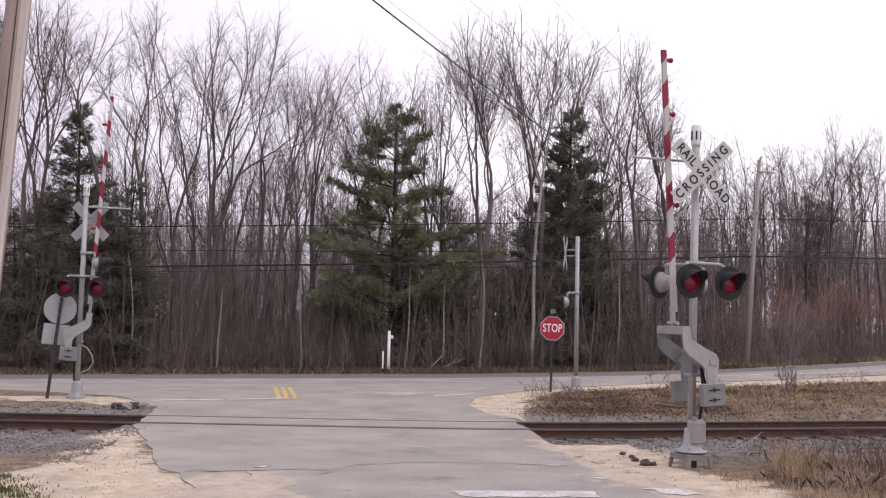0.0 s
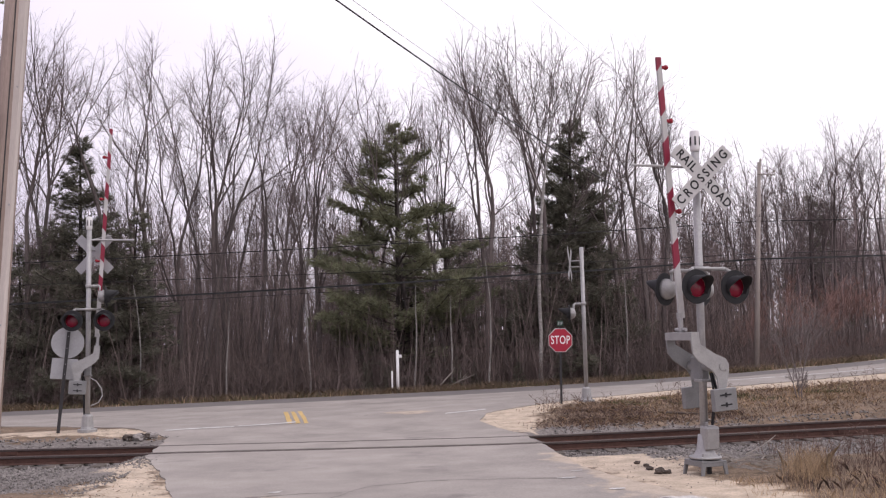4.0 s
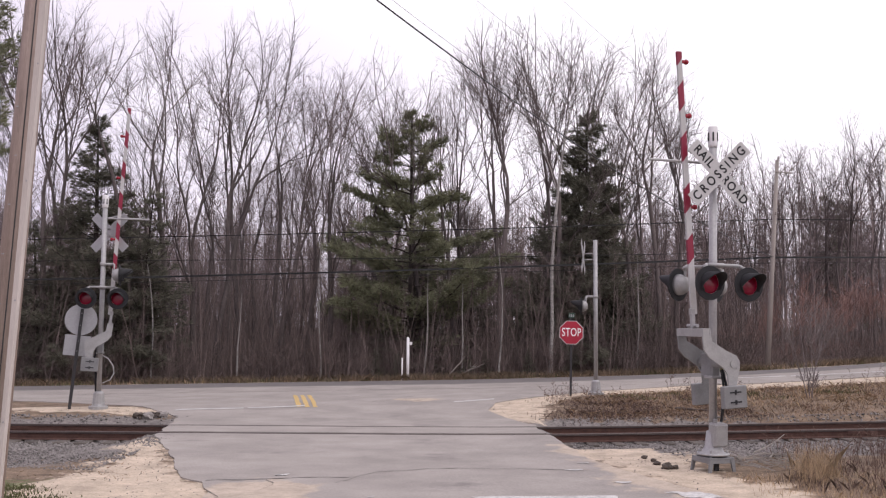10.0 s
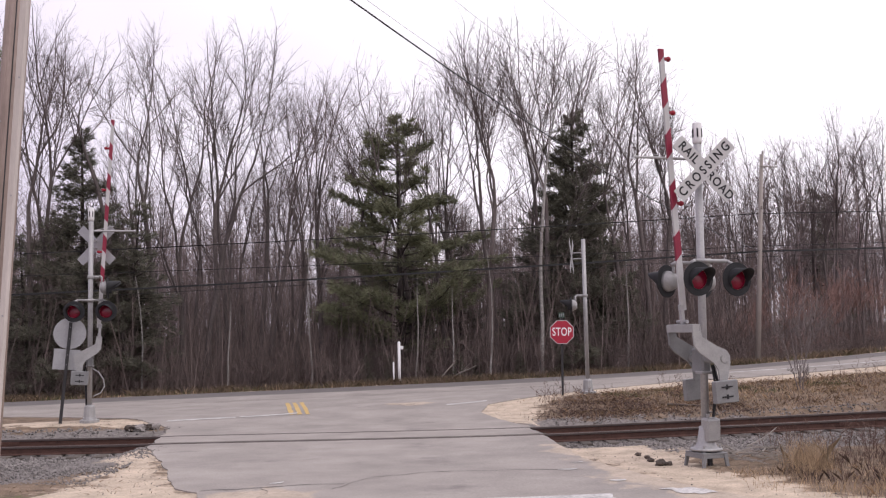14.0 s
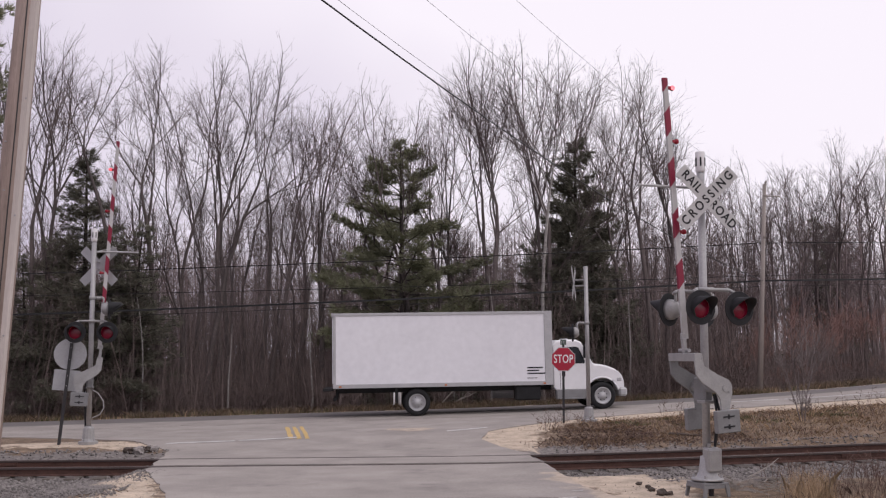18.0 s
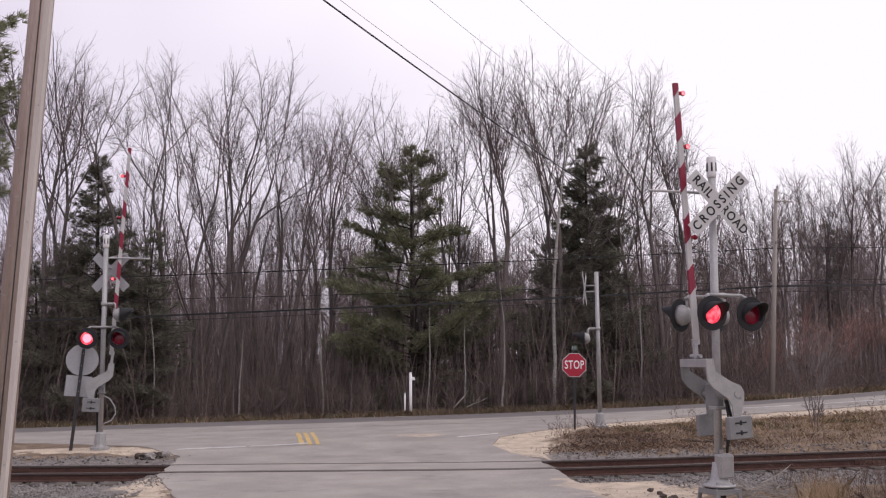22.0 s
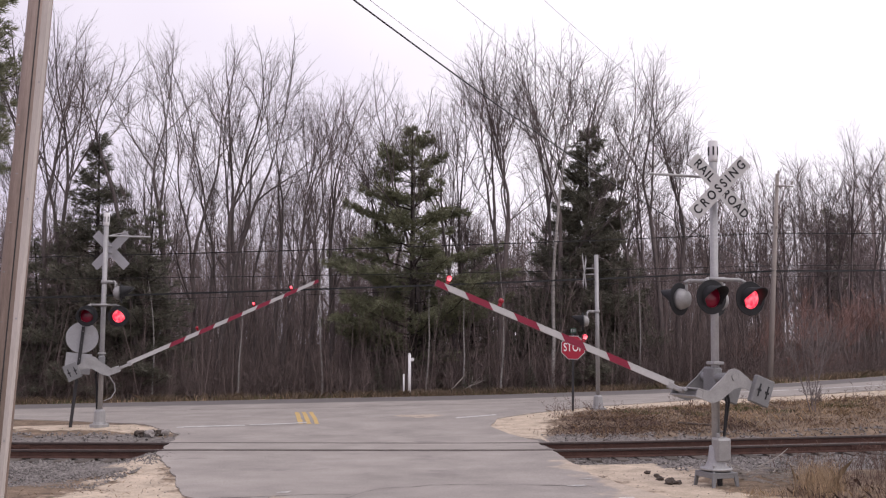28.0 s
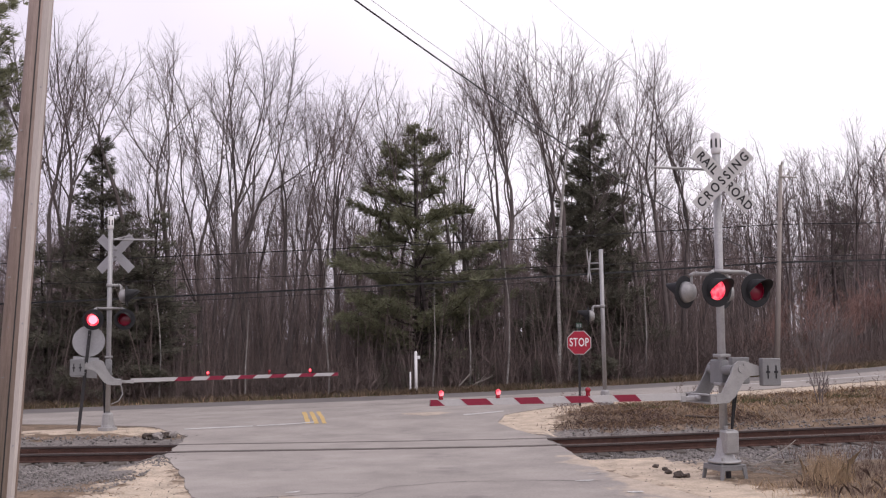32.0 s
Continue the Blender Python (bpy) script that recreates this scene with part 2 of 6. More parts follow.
def mix_surface(name, layers, base, rough=0.95, relief=0.5):
    """Ground cover: layers of (attribute, colour, noise scale) over a base colour, with ragged borders."""
    mat = bpy.data.materials.new(name)
    mat.use_nodes = True
    n, l = mat.node_tree.nodes, mat.node_tree.links
    bsdf = n["Principled BSDF"]
    bsdf.inputs["Roughness"].default_value = rough
    bsdf.inputs["Specular IOR Level"].default_value = 0.25
    co = n.new("ShaderNodeTexCoord")

    def noise_at(scale, detail=5.0):
        t = n.new("ShaderNodeTexNoise")
        t.inputs["Scale"].default_value, t.inputs["Detail"].default_value, t.inputs["Roughness"].default_value = scale, detail, 0.65
        l.new(co.outputs["Object"], t.inputs["Vector"])
        return t.outputs["Fac"]

    def remap(v, a, b, c, d):
        m = n.new("ShaderNodeMapRange")
        for key, val in zip(("From Min", "From Max", "To Min", "To Max"), (a, b, c, d)):
            m.inputs[key].default_value = val
        l.new(v, m.inputs["Value"])
        return m.outputs["Result"]

    def math_of(op, a, b):
        m = n.new("ShaderNodeMath")
        m.operation = op
        for i, v in enumerate((a, b)):
            if isinstance(v, float):
                m.inputs[i].default_value = v
            else:
                l.new(v, m.inputs[i])
        return m.outputs[0]

    def toned(colour, scale, lo, hi):
        v = n.new("ShaderNodeVectorMath")
        v.operation = "SCALE"
        v.inputs[0].default_value = colour
        coarse = remap(noise_at(scale), 0.3, 0.7, lo, hi)
        grain = remap(noise_at(max(30.0, scale * 7.0), 4.0), 0.25, 0.75, 1.0 - 0.5 * (hi - lo), 1.0 + 0.5 * (hi - lo))
        l.new(math_of("MULTIPLY", coarse, grain), v.inputs["Scale"])
        return v.outputs["Vector"]

    out = toned(*base)
    for attribute, colour, scale, lo, hi, ragged, rag_scale in layers:
        at = n.new("ShaderNodeAttribute")
        at.attribute_name = attribute
        edge = math_of("ADD", at.outputs["Fac"], remap(noise_at(rag_scale, 6.0), 0.25, 0.75, -ragged, ragged))
        mask = remap(edge, 0.42, 0.58, 0.0, 1.0)
        mx = n.new("ShaderNodeMix")
        mx.data_type = "RGBA"
        l.new(mask, mx.inputs["Factor"])
        l.new(out, mx.inputs["A"])
        l.new(toned(colour, scale, lo, hi), mx.inputs["B"])
        out = mx.outputs["Result"]
    l.new(out, bsdf.inputs["Base Color"])
    bp = n.new("ShaderNodeBump")
    bp.inputs["Strength"].default_value, bp.inputs["Distance"].default_value = relief, 0.02
    l.new(math_of("ADD", noise_at(38.0), noise_at(7.0)), bp.inputs["Height"])
    l.new(bp.outputs["Normal"], bsdf.inputs["Normal"])
    return mat


# ---- shapes ----


def box(bm, c, s, m=None, bevel=0.0):
    """A box of size s about c, its edges rounded by bevel."""
    geo = bmesh.ops.create_cube(bm, size=1.0, matrix=Matrix.Translation(c) @ Matrix.Diagonal((*s, 1)))
    vs = geo["verts"]
    if bevel:
        es = list({e for v in vs for e in v.link_edges})
        r = bmesh.ops.bevel(bm, geom=es, offset=bevel, segments=1, affect="EDGES", profile=0.7)
        vs = list({v for v in r["verts"]} | {v for v in vs if v.is_valid})
    if m is not None:
        bmesh.ops.transform(bm, matrix=m, verts=[v for v in vs if v.is_valid])
    return bm


def rod(bm, a, b, r0, r1=None, n=10, caps=True):
    """A round bar from a to b."""
    a, b = Vector(a), Vector(b)
    r1 = r0 if r1 is None else r1
    d = b - a
    q = d.to_track_quat("Z", "Y").to_matrix().to_4x4()
    bmesh.ops.create_cone(bm, cap_ends=caps, segments=n, radius1=r0, radius2=r1, depth=d.length, matrix=Matrix.Translation((a + b) / 2) @ q)
    return bm


def pipe(bm, pts, r, n=8):
    """A bent tube through pts."""
    for a, b in zip(pts, pts[1:]):
        rod(bm, a, b, r, n=n)
    for p in pts[1:-1]:
        bmesh.ops.create_uvsphere(bm, u_segments=n, v_segments=6, radius=r * 1.02, matrix=Matrix.Translation(p))
    return bm


def slab(bm, pts, thick, axis):
    """A flat plate: the outline pts, thickened along axis to both sides."""
    off = Vector(axis).normalized() * (thick / 2)
    a = [bm.verts.new(Vector(p) - off) for p in pts]
    b = [bm.verts.new(Vector(p) + off) for p in pts]
    k = len(pts)
    bm.faces.new(a)
    bm.faces.new(b[::-1])
    for i in range(k):
        bm.faces.new((a[i], b[i], b[(i + 1) % k], a[(i + 1) % k]))
    bmesh.ops.recalc_face_normals(bm, faces=bm.faces)
    return bm


def turned(bm, profile, n=24, m=None):
    """A turned form about z from (radius, height) pairs."""
    rings = []
    for r, z in profile:
        rings.append([bm.verts.new((r * math.cos(2 * math.pi * i / n), r * math.sin(2 * math.pi * i / n), z)) for i in range(n)] if r > 1e-6 else [bm.verts.new((0, 0, z))])
    for a, b in zip(rings, rings[1:]):
        for i in range(n):
            j = (i + 1) % n
            if len(a) == 1 and len(b) > 1:
                bm.faces.new((a[0], b[j], b[i]))
            elif len(b) == 1 and len(a) > 1:
                bm.faces.new((a[i], a[j], b[0]))
            elif len(a) > 1:
                bm.faces.new((a[i], a[j], b[j], b[i]))
    bmesh.ops.recalc_face_normals(bm, faces=bm.faces)
    if m is not None:
        bmesh.ops.transform(bm, matrix=m, verts=[v for ring in rings for v in ring])
    return bm


def part(name, bm, mat, parent=None, label="", smooth=False):
    """Links bm as one mesh object under parent. mat: a material or a list of them."""
    me = bpy.data.meshes.new(name)
    bm.to_mesh(me)
    bm.free()
    for m in mat if isinstance(mat, (list, tuple)) else [mat]:
        me.materials.append(m)
    if smooth:
        for p in me.polygons:
            p.use_smooth = True
    ob = new(name, me)
    ob.parent = parent
    return tagged(ob, label)


def mesh_of(name, verts, faces, mat, parent=None):
    me = bpy.data.meshes.new(name)
    me.from_pydata(verts, [], faces)
    me.materials.append(mat)
    ob = new(name, me)
    ob.parent = parent
    return ob


def thing(name, m, label, category, group=""):
    ob = new(name)
    ob.empty_display_size = 0.2
    ob.matrix_basis = m
    return tagged(ob, label, category, group)


def written(name, text, size, mat, parent, m, squeeze=1.0, bold=0.012, spacing=0.0):
    """Raised letters as a mesh."""
    cu = bpy.data.curves.new(name, "FONT")
    cu.body, cu.size, cu.align_x, cu.align_y, cu.extrude, cu.space_character = text, size, "CENTER", "CENTER", 0.001, 1.08
    cu.offset = bold * size
    if spacing:
        cu.space_character = spacing
    tmp = new("lettering", cu)
    deps = bpy.context.evaluated_depsgraph_get()
    me = bpy.data.meshes.new_from_object(tmp.evaluated_get(deps))
    bpy.data.objects.remove(tmp)
    bpy.data.curves.remove(cu)
    me.materials.clear()
    me.materials.append(mat)
    ob = new(name, me)
    ob.parent = parent
    ob.matrix_basis = m @ Matrix.Diagonal((squeeze, 1, 1, 1))
    return ob


# ---- the lie of the land ----
def smooth_step(a, b, x):
    t = np.clip((x - a) / (b - a), 0, 1)
    return t * t * (3 - 2 * t)


def road_height(x):
    x = np.clip(x, -45, 26)
    return 0.07 + 0.02 * x + 0.001 * np.maximum(x, 0) ** 2


def wheel_line(x):
    """How far ahead the near wheel track of the main road lies."""
    return np.where(x < 20, 34.7 + 0.05 * x + 0.007 * np.maximum(x + 2, 0) ** 2, 34.7 + 1.0 + 0.007 * 22 ** 2 + 0.358 * (x - 20))


def road_near(x):
    """Width of the main road before the near wheel track."""
    return 1.3 + 2.4 * smooth_step(4.5, 10.5, x)


def road_far(x):
    """Width of the main road beyond the near wheel track."""
    return 6.2 - 2.4 * smooth_step(3.0, 15.0, x)


def track_height(x):
    return -0.10 + 0.027 * np.minimum(np.log1p(np.exp(np.clip(x - 2, -50, 50))), 40)


NEAR_RAIL, FAR_RAIL = 20.8, 22.3
ROAD_L, ROAD_R = -5.95, 2.15


def land(x, y):
    """Height of the land before the track's bed is sunk into it."""
    near = track_height(x) + 0.6 * smooth_step(12, 0, y)
    k = smooth_step(23.5, 29.5, y)
    z = near * (1 - k) + road_height(x) * k
    z = z + 0.12 * np.exp(-((x + 9) ** 2 / 14 + (y - 25.6) ** 2 / 2.5))
    far = y - wheel_line(x) - 2.8
    return z - 0.03 * np.clip(far, 0, 4.5) + 0.02 * np.clip(far - 6, 0, 40)


def bed(x, y):
    """How far the track's bed and the soil beside the asphalt lie below the land."""
    off = np.maximum(ROAD_L - 0.1 - x, x - ROAD_R - 0.1)
    side = smooth_step(-0.15, 0.35, off)
    trench = smooth_step(18.2, 19.7, y) * (1 - smooth_step(23.1, 24.0, y))
    return 0.19 * trench * side + 0.02


def ground_z(x, y):
    return land(x, y) - bed(x, y)


def soft_noise(x, y, s):
    return np.array([noise.noise((a * s, b * s, 3.7)) for a, b in zip(np.ravel(x), np.ravel(y))]).reshape(np.shape(x))


def inside(x, y, poly):
    """Signed distance to a closed outline, positive inside."""
    d = np.full(np.shape(x), 1e9)
    hit = np.zeros(np.shape(x), bool)
    for (x0, y0), (x1, y1) in zip(poly, poly[1:] + poly[:1]):
        ex, ey = x1 - x0, y1 - y0
        t = np.clip(((x - x0) * ex + (y - y0) * ey) / (ex * ex + ey * ey + 1e-12), 0, 1)
        d = np.minimum(d, np.hypot(x - x0 - t * ex, y - y0 - t * ey))
        cross = ((y0 > y) != (y1 > y)) & (x < ex * (y - y0) / (ey if abs(ey) > 1e-9 else 1e-9) + x0)
        hit ^= cross
    return np.where(hit, d, -d)


def spaced(lo, hi, step, reach, grow=1.35):
    core = list(np.arange(lo, hi + 1e-6, step))
    left, right, d = [], [], step
    while (lo - (left[-1] if left else lo)) < reach:
        d *= grow
        left.append((left[-1] if left else lo) - d)
    d = step
    while ((right[-1] if right else hi) - hi) < reach:
        d *= grow
        right.append((right[-1] if right else hi) + d)
    return np.array(left[::-1] + core + right)


def grid_sheet(name, xs, ys, height, mat, attributes=(), keep=None):
    X, Y = np.meshgrid(xs, ys)
    Z = height(X, Y)
    nx, ny = len(xs), len(ys)
    idx = np.arange(nx * ny).reshape(ny, nx)
    q = np.stack([idx[:-1, :-1], idx[:-1, 1:], idx[1:, 1:], idx[1:, :-1]], -1).reshape(-1, 4)
    me = bpy.data.meshes.new(name)
    verts = np.stack([X, Y, Z], -1).reshape(-1, 3)
    me.from_pydata(verts.tolist(), [], q.tolist())
    for p in me.polygons:
        p.use_smooth = True
    me.materials.append(mat)
    for key, fn in attributes:
        at = me.attributes.new(key, "FLOAT", "POINT")
        at.data.foreach_set("value", fn(X, Y).astype(np.float32).ravel())
    return tagged(new(name, me), kind="structure")


# outlines of the covers, in metres
SIDE_ROAD = [(-2.8, -25.0), (-2.9, 8.0), (-3.05, 12.7), (-3.13, 13.5), (-3.39, 14.25), (-3.74, 14.6), (-4.2, 15.8), (-4.9, 17.9), (-5.75, 20.2), (-5.95, 21.5), (-6.1, 22.4), (-6.3, 24.0), (-7.3, 25.3),
             (-8.8, 27.3), (-10.5, 28.8), (-13.0, 30.2), (-17, 31.0), (-17, 33.5), (17, 36.5), (16.5, 34.6), (10.8, 33.6), (7.9, 32.6), (4.7, 30.9), (2.9, 29.2), (1.5, 27.6), (1.2, 25.9),
             (1.66, 24.2), (2.15, 22.7), (2.15, 21.6), (2.35, 19.2), (2.5, 17.0), (2.75, 15.8), (3.3, 14.0), (4.0, 12.4), (4.6, 8.0), (4.4, -25.0)]

# ---- ground ----


def main_road_inside(x, y):
    c = wheel_line(x)
    return np.minimum(y - (c - road_near(x)), (c + road_far(x)) - y)


def asphalt_inside(x, y):
    return np.maximum(inside(x, y, SIDE_ROAD), main_road_inside(x, y))


def sand_cover(x, y):
    """Pale sand beside the asphalt: its share at a place."""
    left = inside(x, y, [(-6.15, 19.4), (-5.5, 20.1), (-4.75, 17.3), (-3.4, 14.4), (-2.9, 13.7), (-2.7, 11.5), (-6.0, 11.5), (-5.9, 14.0), (-5.35, 15.3), (-5.65, 17.3)])
    left_far = inside(x, y, [(-12, 24.6), (-9.0, 24.3), (-6.4, 24.0), (-5.6, 24.4), (-6.6, 25.6), (-8.6, 26.6), (-11, 26.6)]) - 0.35
    right = inside(x, y, [(2.2, 20.1), (3.6, 19.5), (4.2, 17.2), (4.05, 15.7), (4.6, 14.0), (5.0, 12.8), (5.6, 11.0), (3.2, 11.0), (3.2, 14.1), (2.7, 15.7), (2.45, 17.0)])
    right_far = inside(x, y, [(0.9, 25.7), (1.6, 24.0), (2.3, 23.7), (2.6, 25.0), (3.0, 27.5), (4.2, 29.4), (8.0, 30.3), (14, 31.2), (18, 32.0), (18, 34.6), (14, 33.6), (8.0, 32.8), (4.0, 31.4), (1.2, 28.4)])
    far_edge = 0.6 - np.abs(y - wheel_line(x) - road_far(x) - 0.4)
    d = np.maximum.reduce([left, left_far, right, right_far, far_edge])
    return np.clip(0.5 + d * 0.62, 0, 1)


def gravel_cover(x, y):
    d = np.maximum(2.3 - np.abs(y - 20.9), inside(x, y, [(-16, 24), (-16, 14.6), (-8.5, 14.9), (-6.0, 16.0), (-5, 20), (-5, 24)]))
    d = np.maximum(d, inside(x, y, [(2, 24.2), (2, 18), (5, 17.0), (18, 16.2), (18, 23.0), (8, 23.4), (4, 24.0)]))
    return np.clip(0.5 + d * 0.7, 0, 1)


def green_cover(x, y):
    return np.clip(0.5 + 0.6 * inside(x, y, [(-7, 10), (-7, 14.3), (-5.2, 14.2), (-4.3, 12.6), (-4.1, 10)]), 0, 1)


def litter_cover(x, y):
    return np.clip(0.5 + (y - wheel_line(x) - 8.6) * 0.5, 0, 1)


GROUND = mix_surface("roadside_ground",
                     [("gravel", (0.185, 0.168, 0.155), 14.0, 0.5, 1.5, 0.35, 2.0), ("litter", (0.105, 0.08, 0.063), 3.0, 0.6, 1.4, 0.4, 1.2), ("green", (0.115, 0.13, 0.05), 9.0, 0.6, 1.4, 0.41, 2.5),
                      ("sand", (0.53, 0.44, 0.338), 2.6, 0.68, 1.18, 0.41, 1.9)],
                     ((0.18, 0.132, 0.092), 3.0, 0.5, 1.5), 0.95, 0.25)
ASPHALT = mix_surface("worn_asphalt", [("lane", (0.165, 0.152, 0.145), 1.2, 0.88, 1.12, 0.12, 0.6), ("tracks", (0.235, 0.214, 0.198), 2.5, 0.88, 1.1, 0.36, 0.55), ("dust", (0.48, 0.405, 0.325), 4.0, 0.75, 1.1, 0.42, 1.1)],
                      ((0.325, 0.297, 0.269), 0.7, 0.80, 1.16), 0.9, 0.06)

gx, gy = spaced(-16, 18, 0.22, 2500), spaced(10, 44, 0.22, 2500)


def rough_ground(x, y):
    near = (np.abs(x) < 30) & (y > 5) & (y < 60)
    return ground_z(x, y) + np.where(near, 0.03 * soft_noise(x, y, 0.9) + 0.014 * soft_noise(x, y, 3.1), 0) * (asphalt_inside(x, y) < -0.3) - 0.10 * (asphalt_inside(x, y) > 0.25)


tagged(grid_sheet("ground", gx, gy, rough_ground, GROUND, (("sand", sand_cover), ("gravel", gravel_cover), ("green", green_cover), ("litter", litter_cover))),
       "sandy, gravelly roadside ground with dead grass and leaf litter", "ground")


def asphalt_sheet(name, xs, ys, inside_fn, lift, label, cuts=None):
    """Asphalt cut to its outline, with a small edge."""
    X, Y = np.meshgrid(xs, ys)
    d = inside_fn(X, Y)
    wob = 0.07 * soft_noise(X, Y, 1.3) + 0.03 * soft_noise(X, Y, 4.0)
    d = d + wob
    keep = d > 0
    if cuts is not None:
        keep &= cuts(X, Y) > 0
    Z = land(X, Y) + lift
    bm_i = -np.ones(X.shape, int)
    verts, faces, dust = [], [], []
    for j in range(len(ys) - 1):
        for i in range(len(xs) - 1):
            if keep[j, i] and keep[j, i + 1] and keep[j + 1, i] and keep[j + 1, i + 1]:
                quad = []
                for a, b in ((j, i), (j, i + 1), (j + 1, i + 1), (j + 1, i)):
                    if bm_i[a, b] < 0:
                        bm_i[a, b] = len(verts)
                        verts.append((X[a, b], Y[a, b], Z[a, b]))
                        dust.append(d[a, b])
                    quad.append(int(bm_i[a, b]))
                faces.append(quad)
    # the ragged rim is drawn out to the true outline
    v = np.array(verts)
    gap = np.array(dust)
    e = 0.05
    wx = (inside_fn(v[:, 0] + e, v[:, 1]) - inside_fn(v[:, 0] - e, v[:, 1])) / (2 * e)
    wy = (inside_fn(v[:, 0], v[:, 1] + e) - inside_fn(v[:, 0], v[:, 1] - e)) / (2 * e)
    count = np.zeros(len(v), int)
    np.add.at(count, np.array(faces).ravel(), 1)
    rim = (count < 4) & (gap < 0.3)
    v[rim, 0] -= (wx * gap)[rim]
    v[rim, 1] -= (wy * gap)[rim]
    v[:, 2] = land(v[:, 0], v[:, 1]) + lift
    me = bpy.data.meshes.new(name)
    me.from_pydata(v.tolist(), [], faces)
    me.materials.append(ASPHALT)
    patch = np.maximum.reduce([inside(v[:, 0], v[:, 1], [(-3.2, 12.0), (-3.0, 14.3), (-2.3, 14.5), (-1.7, 13.6), (-1.6, 12.0)]),
                               inside(v[:, 0], v[:, 1], [(2.2, 19.0), (2.5, 20), (3.2, 15.5), (6, 11), (3.4, 11), (2.5, 14.6)]),
                               0.25 - np.hypot((v[:, 0] + 0.8) / 2.0, (v[:, 1] - 28.6) / 1.2)])
    amount = np.clip(np.maximum(0.30 - 0.9 * np.array(dust), 0.5 + 0.8 * patch), 0, 1) * (np.array(dust) < 60)
    at = me.attributes.new("dust", "FLOAT", "POINT")
    at.data.foreach_set("value", amount.astype(np.float32))
    # darker patched strips: beside the rails and along the wheel paths
    strip = np.maximum.reduce([0.12 - np.abs(v[:, 1] - 17.6) * 0.3, 0.16 - np.abs(v[:, 0] + 0.3 + 0.06 * (v[:, 1] - 20)) * 0.2, 0.15 - np.abs(v[:, 1] - 19.2) * 0.25])
    at = me.attributes.new("tracks", "FLOAT", "POINT")
    at.data.foreach_set("value", np.clip(0.25 + strip, 0, 0.75).astype(np.float32))
    at = me.attributes.new("lane", "FLOAT", "POINT")
    at.data.foreach_set("value", np.clip(0.5 + (v[:, 1] - wheel_line(v[:, 0]) - 0.22 * road_far(v[:, 0])) * 0.5, 0, 1).astype(np.float32))
    bm = bmesh.new()
    bm.from_mesh(me)
    edge = [e for e in bm.edges if e.is_boundary]
    for e in edge:
        e.smooth = False
    ext = bmesh.ops.extrude_edge_only(bm, edges=edge)
    bmesh.ops.translate(bm, vec=(0, 0, -0.28), verts=[g for g in ext["geom"] if isinstance(g, bmesh.types.BMVert)])
    bm.to_mesh(me)
    bm.free()
    for p in me.polygons:
        p.use_smooth = abs(p.normal.z) > 0.5
    return tagged(new(name, me), label, "road", kind="structure")


def side_only(x, y):
    return np.minimum(inside(x, y, SIDE_ROAD), wheel_line(x) - 1.1 - y)


def rail_cuts(x, y):
    return np.minimum(np.abs(y - NEAR_RAIL) - 0.16, np.abs(y - FAR_RAIL) - 0.08)


rail_rows = [NEAR_RAIL - 0.165, NEAR_RAIL + 0.165, FAR_RAIL - 0.09, FAR_RAIL + 0.09]
side_rows = np.array(sorted(list(np.arange(-25, 8, 0.5)) + [v for v in np.arange(8, 35, 0.14) if min(abs(v - r) for r in rail_rows) > 0.05] + rail_rows))
asphalt_sheet("side_road", np.arange(-17, 17.01, 0.14), side_rows, side_only, 0.0, "worn grey asphalt side road over the level crossing", rail_cuts)
asphalt_sheet("main_road", spaced(-24, 24, 0.4, 420, 1.3), np.arange(30, 60, 0.3), main_road_inside, 0.004, "grey asphalt two-lane road along the woods")

# road paint
def paint(name, pts, mat, label, lift=0.008, wobble=0.06):
    bm = bmesh.new()
    f = bm.faces.new([bm.verts.new((x, y, 0)) for x, y in pts])
    for _ in range(3):
        bmesh.ops.subdivide_edges(bm, edges=bm.edges[:], cuts=1, use_grid_fill=True)
    for v in bm.verts:
        j = wobble * noise.noise((v.co.x * 6, v.co.y * 6, 1.0)) if v.is_boundary else 0
        v.co.x, v.co.y = v.co.x + j, v.co.y + j * 2
        v.co.z = float(land(v.co.x, v.co.y)) + lift
    return tagged(part(name, bm, mat), label, "road marking", kind="structure")


paint("stop_line", [(0.43, 13.15), (2.29, 13.2), (2.3, 12.72), (0.54, 12.70)], PAINTW, "worn white stop line before the crossing")
paint("stop_line", [(3.0, 13.45), (3.45, 13.4), (3.65, 12.95), (3.25, 12.9)], PAINTW, "worn white paint scrap beside the stop line")
for k in range(3):
    x0 = -4.60 + 0.22 * k
    paint("centre_line", [(x0, 30.9), (x0 + 0.11, 30.95), (x0 + 0.75 + 0.11, 26.7), (x0 + 0.75, 26.6)], PAINTY, "worn yellow centre line marks on the side road", wobble=0.02)
for x0, x1, y1 in ((0.56, 1.26, 12.42), (0.76, 1.48, 12.5)):
    paint("centre_line", [(x0, y1), (x0 + 0.11, y1), (x1 + 0.11, 10.0), (x1, 10.0)], PAINTY, "worn double yellow centre line before the crossing")
paint("edge_line", [(-6.75, 25.35), (-5.2, 26.3), (-5.15, 26.0), (-6.7, 25.1)], PAINTW, "worn white edge line across the road mouth")
paint("edge_line", [(-5.1, 26.35), (-3.75, 27.2), (-3.7, 26.9), (-5.05, 26.05)], PAINTW, "worn white edge line across the road mouth")
paint("edge_line", [(0.35, 27.95), (1.5, 28.6), (1.5, 28.35), (0.35, 27.7)], PAINTW, "worn white edge line across the road mouth")
def line_at(x):
    return float(wheel_line(np.float64(x))) - 0.6 - 0.2 * (min(x, 17) - 10.7)


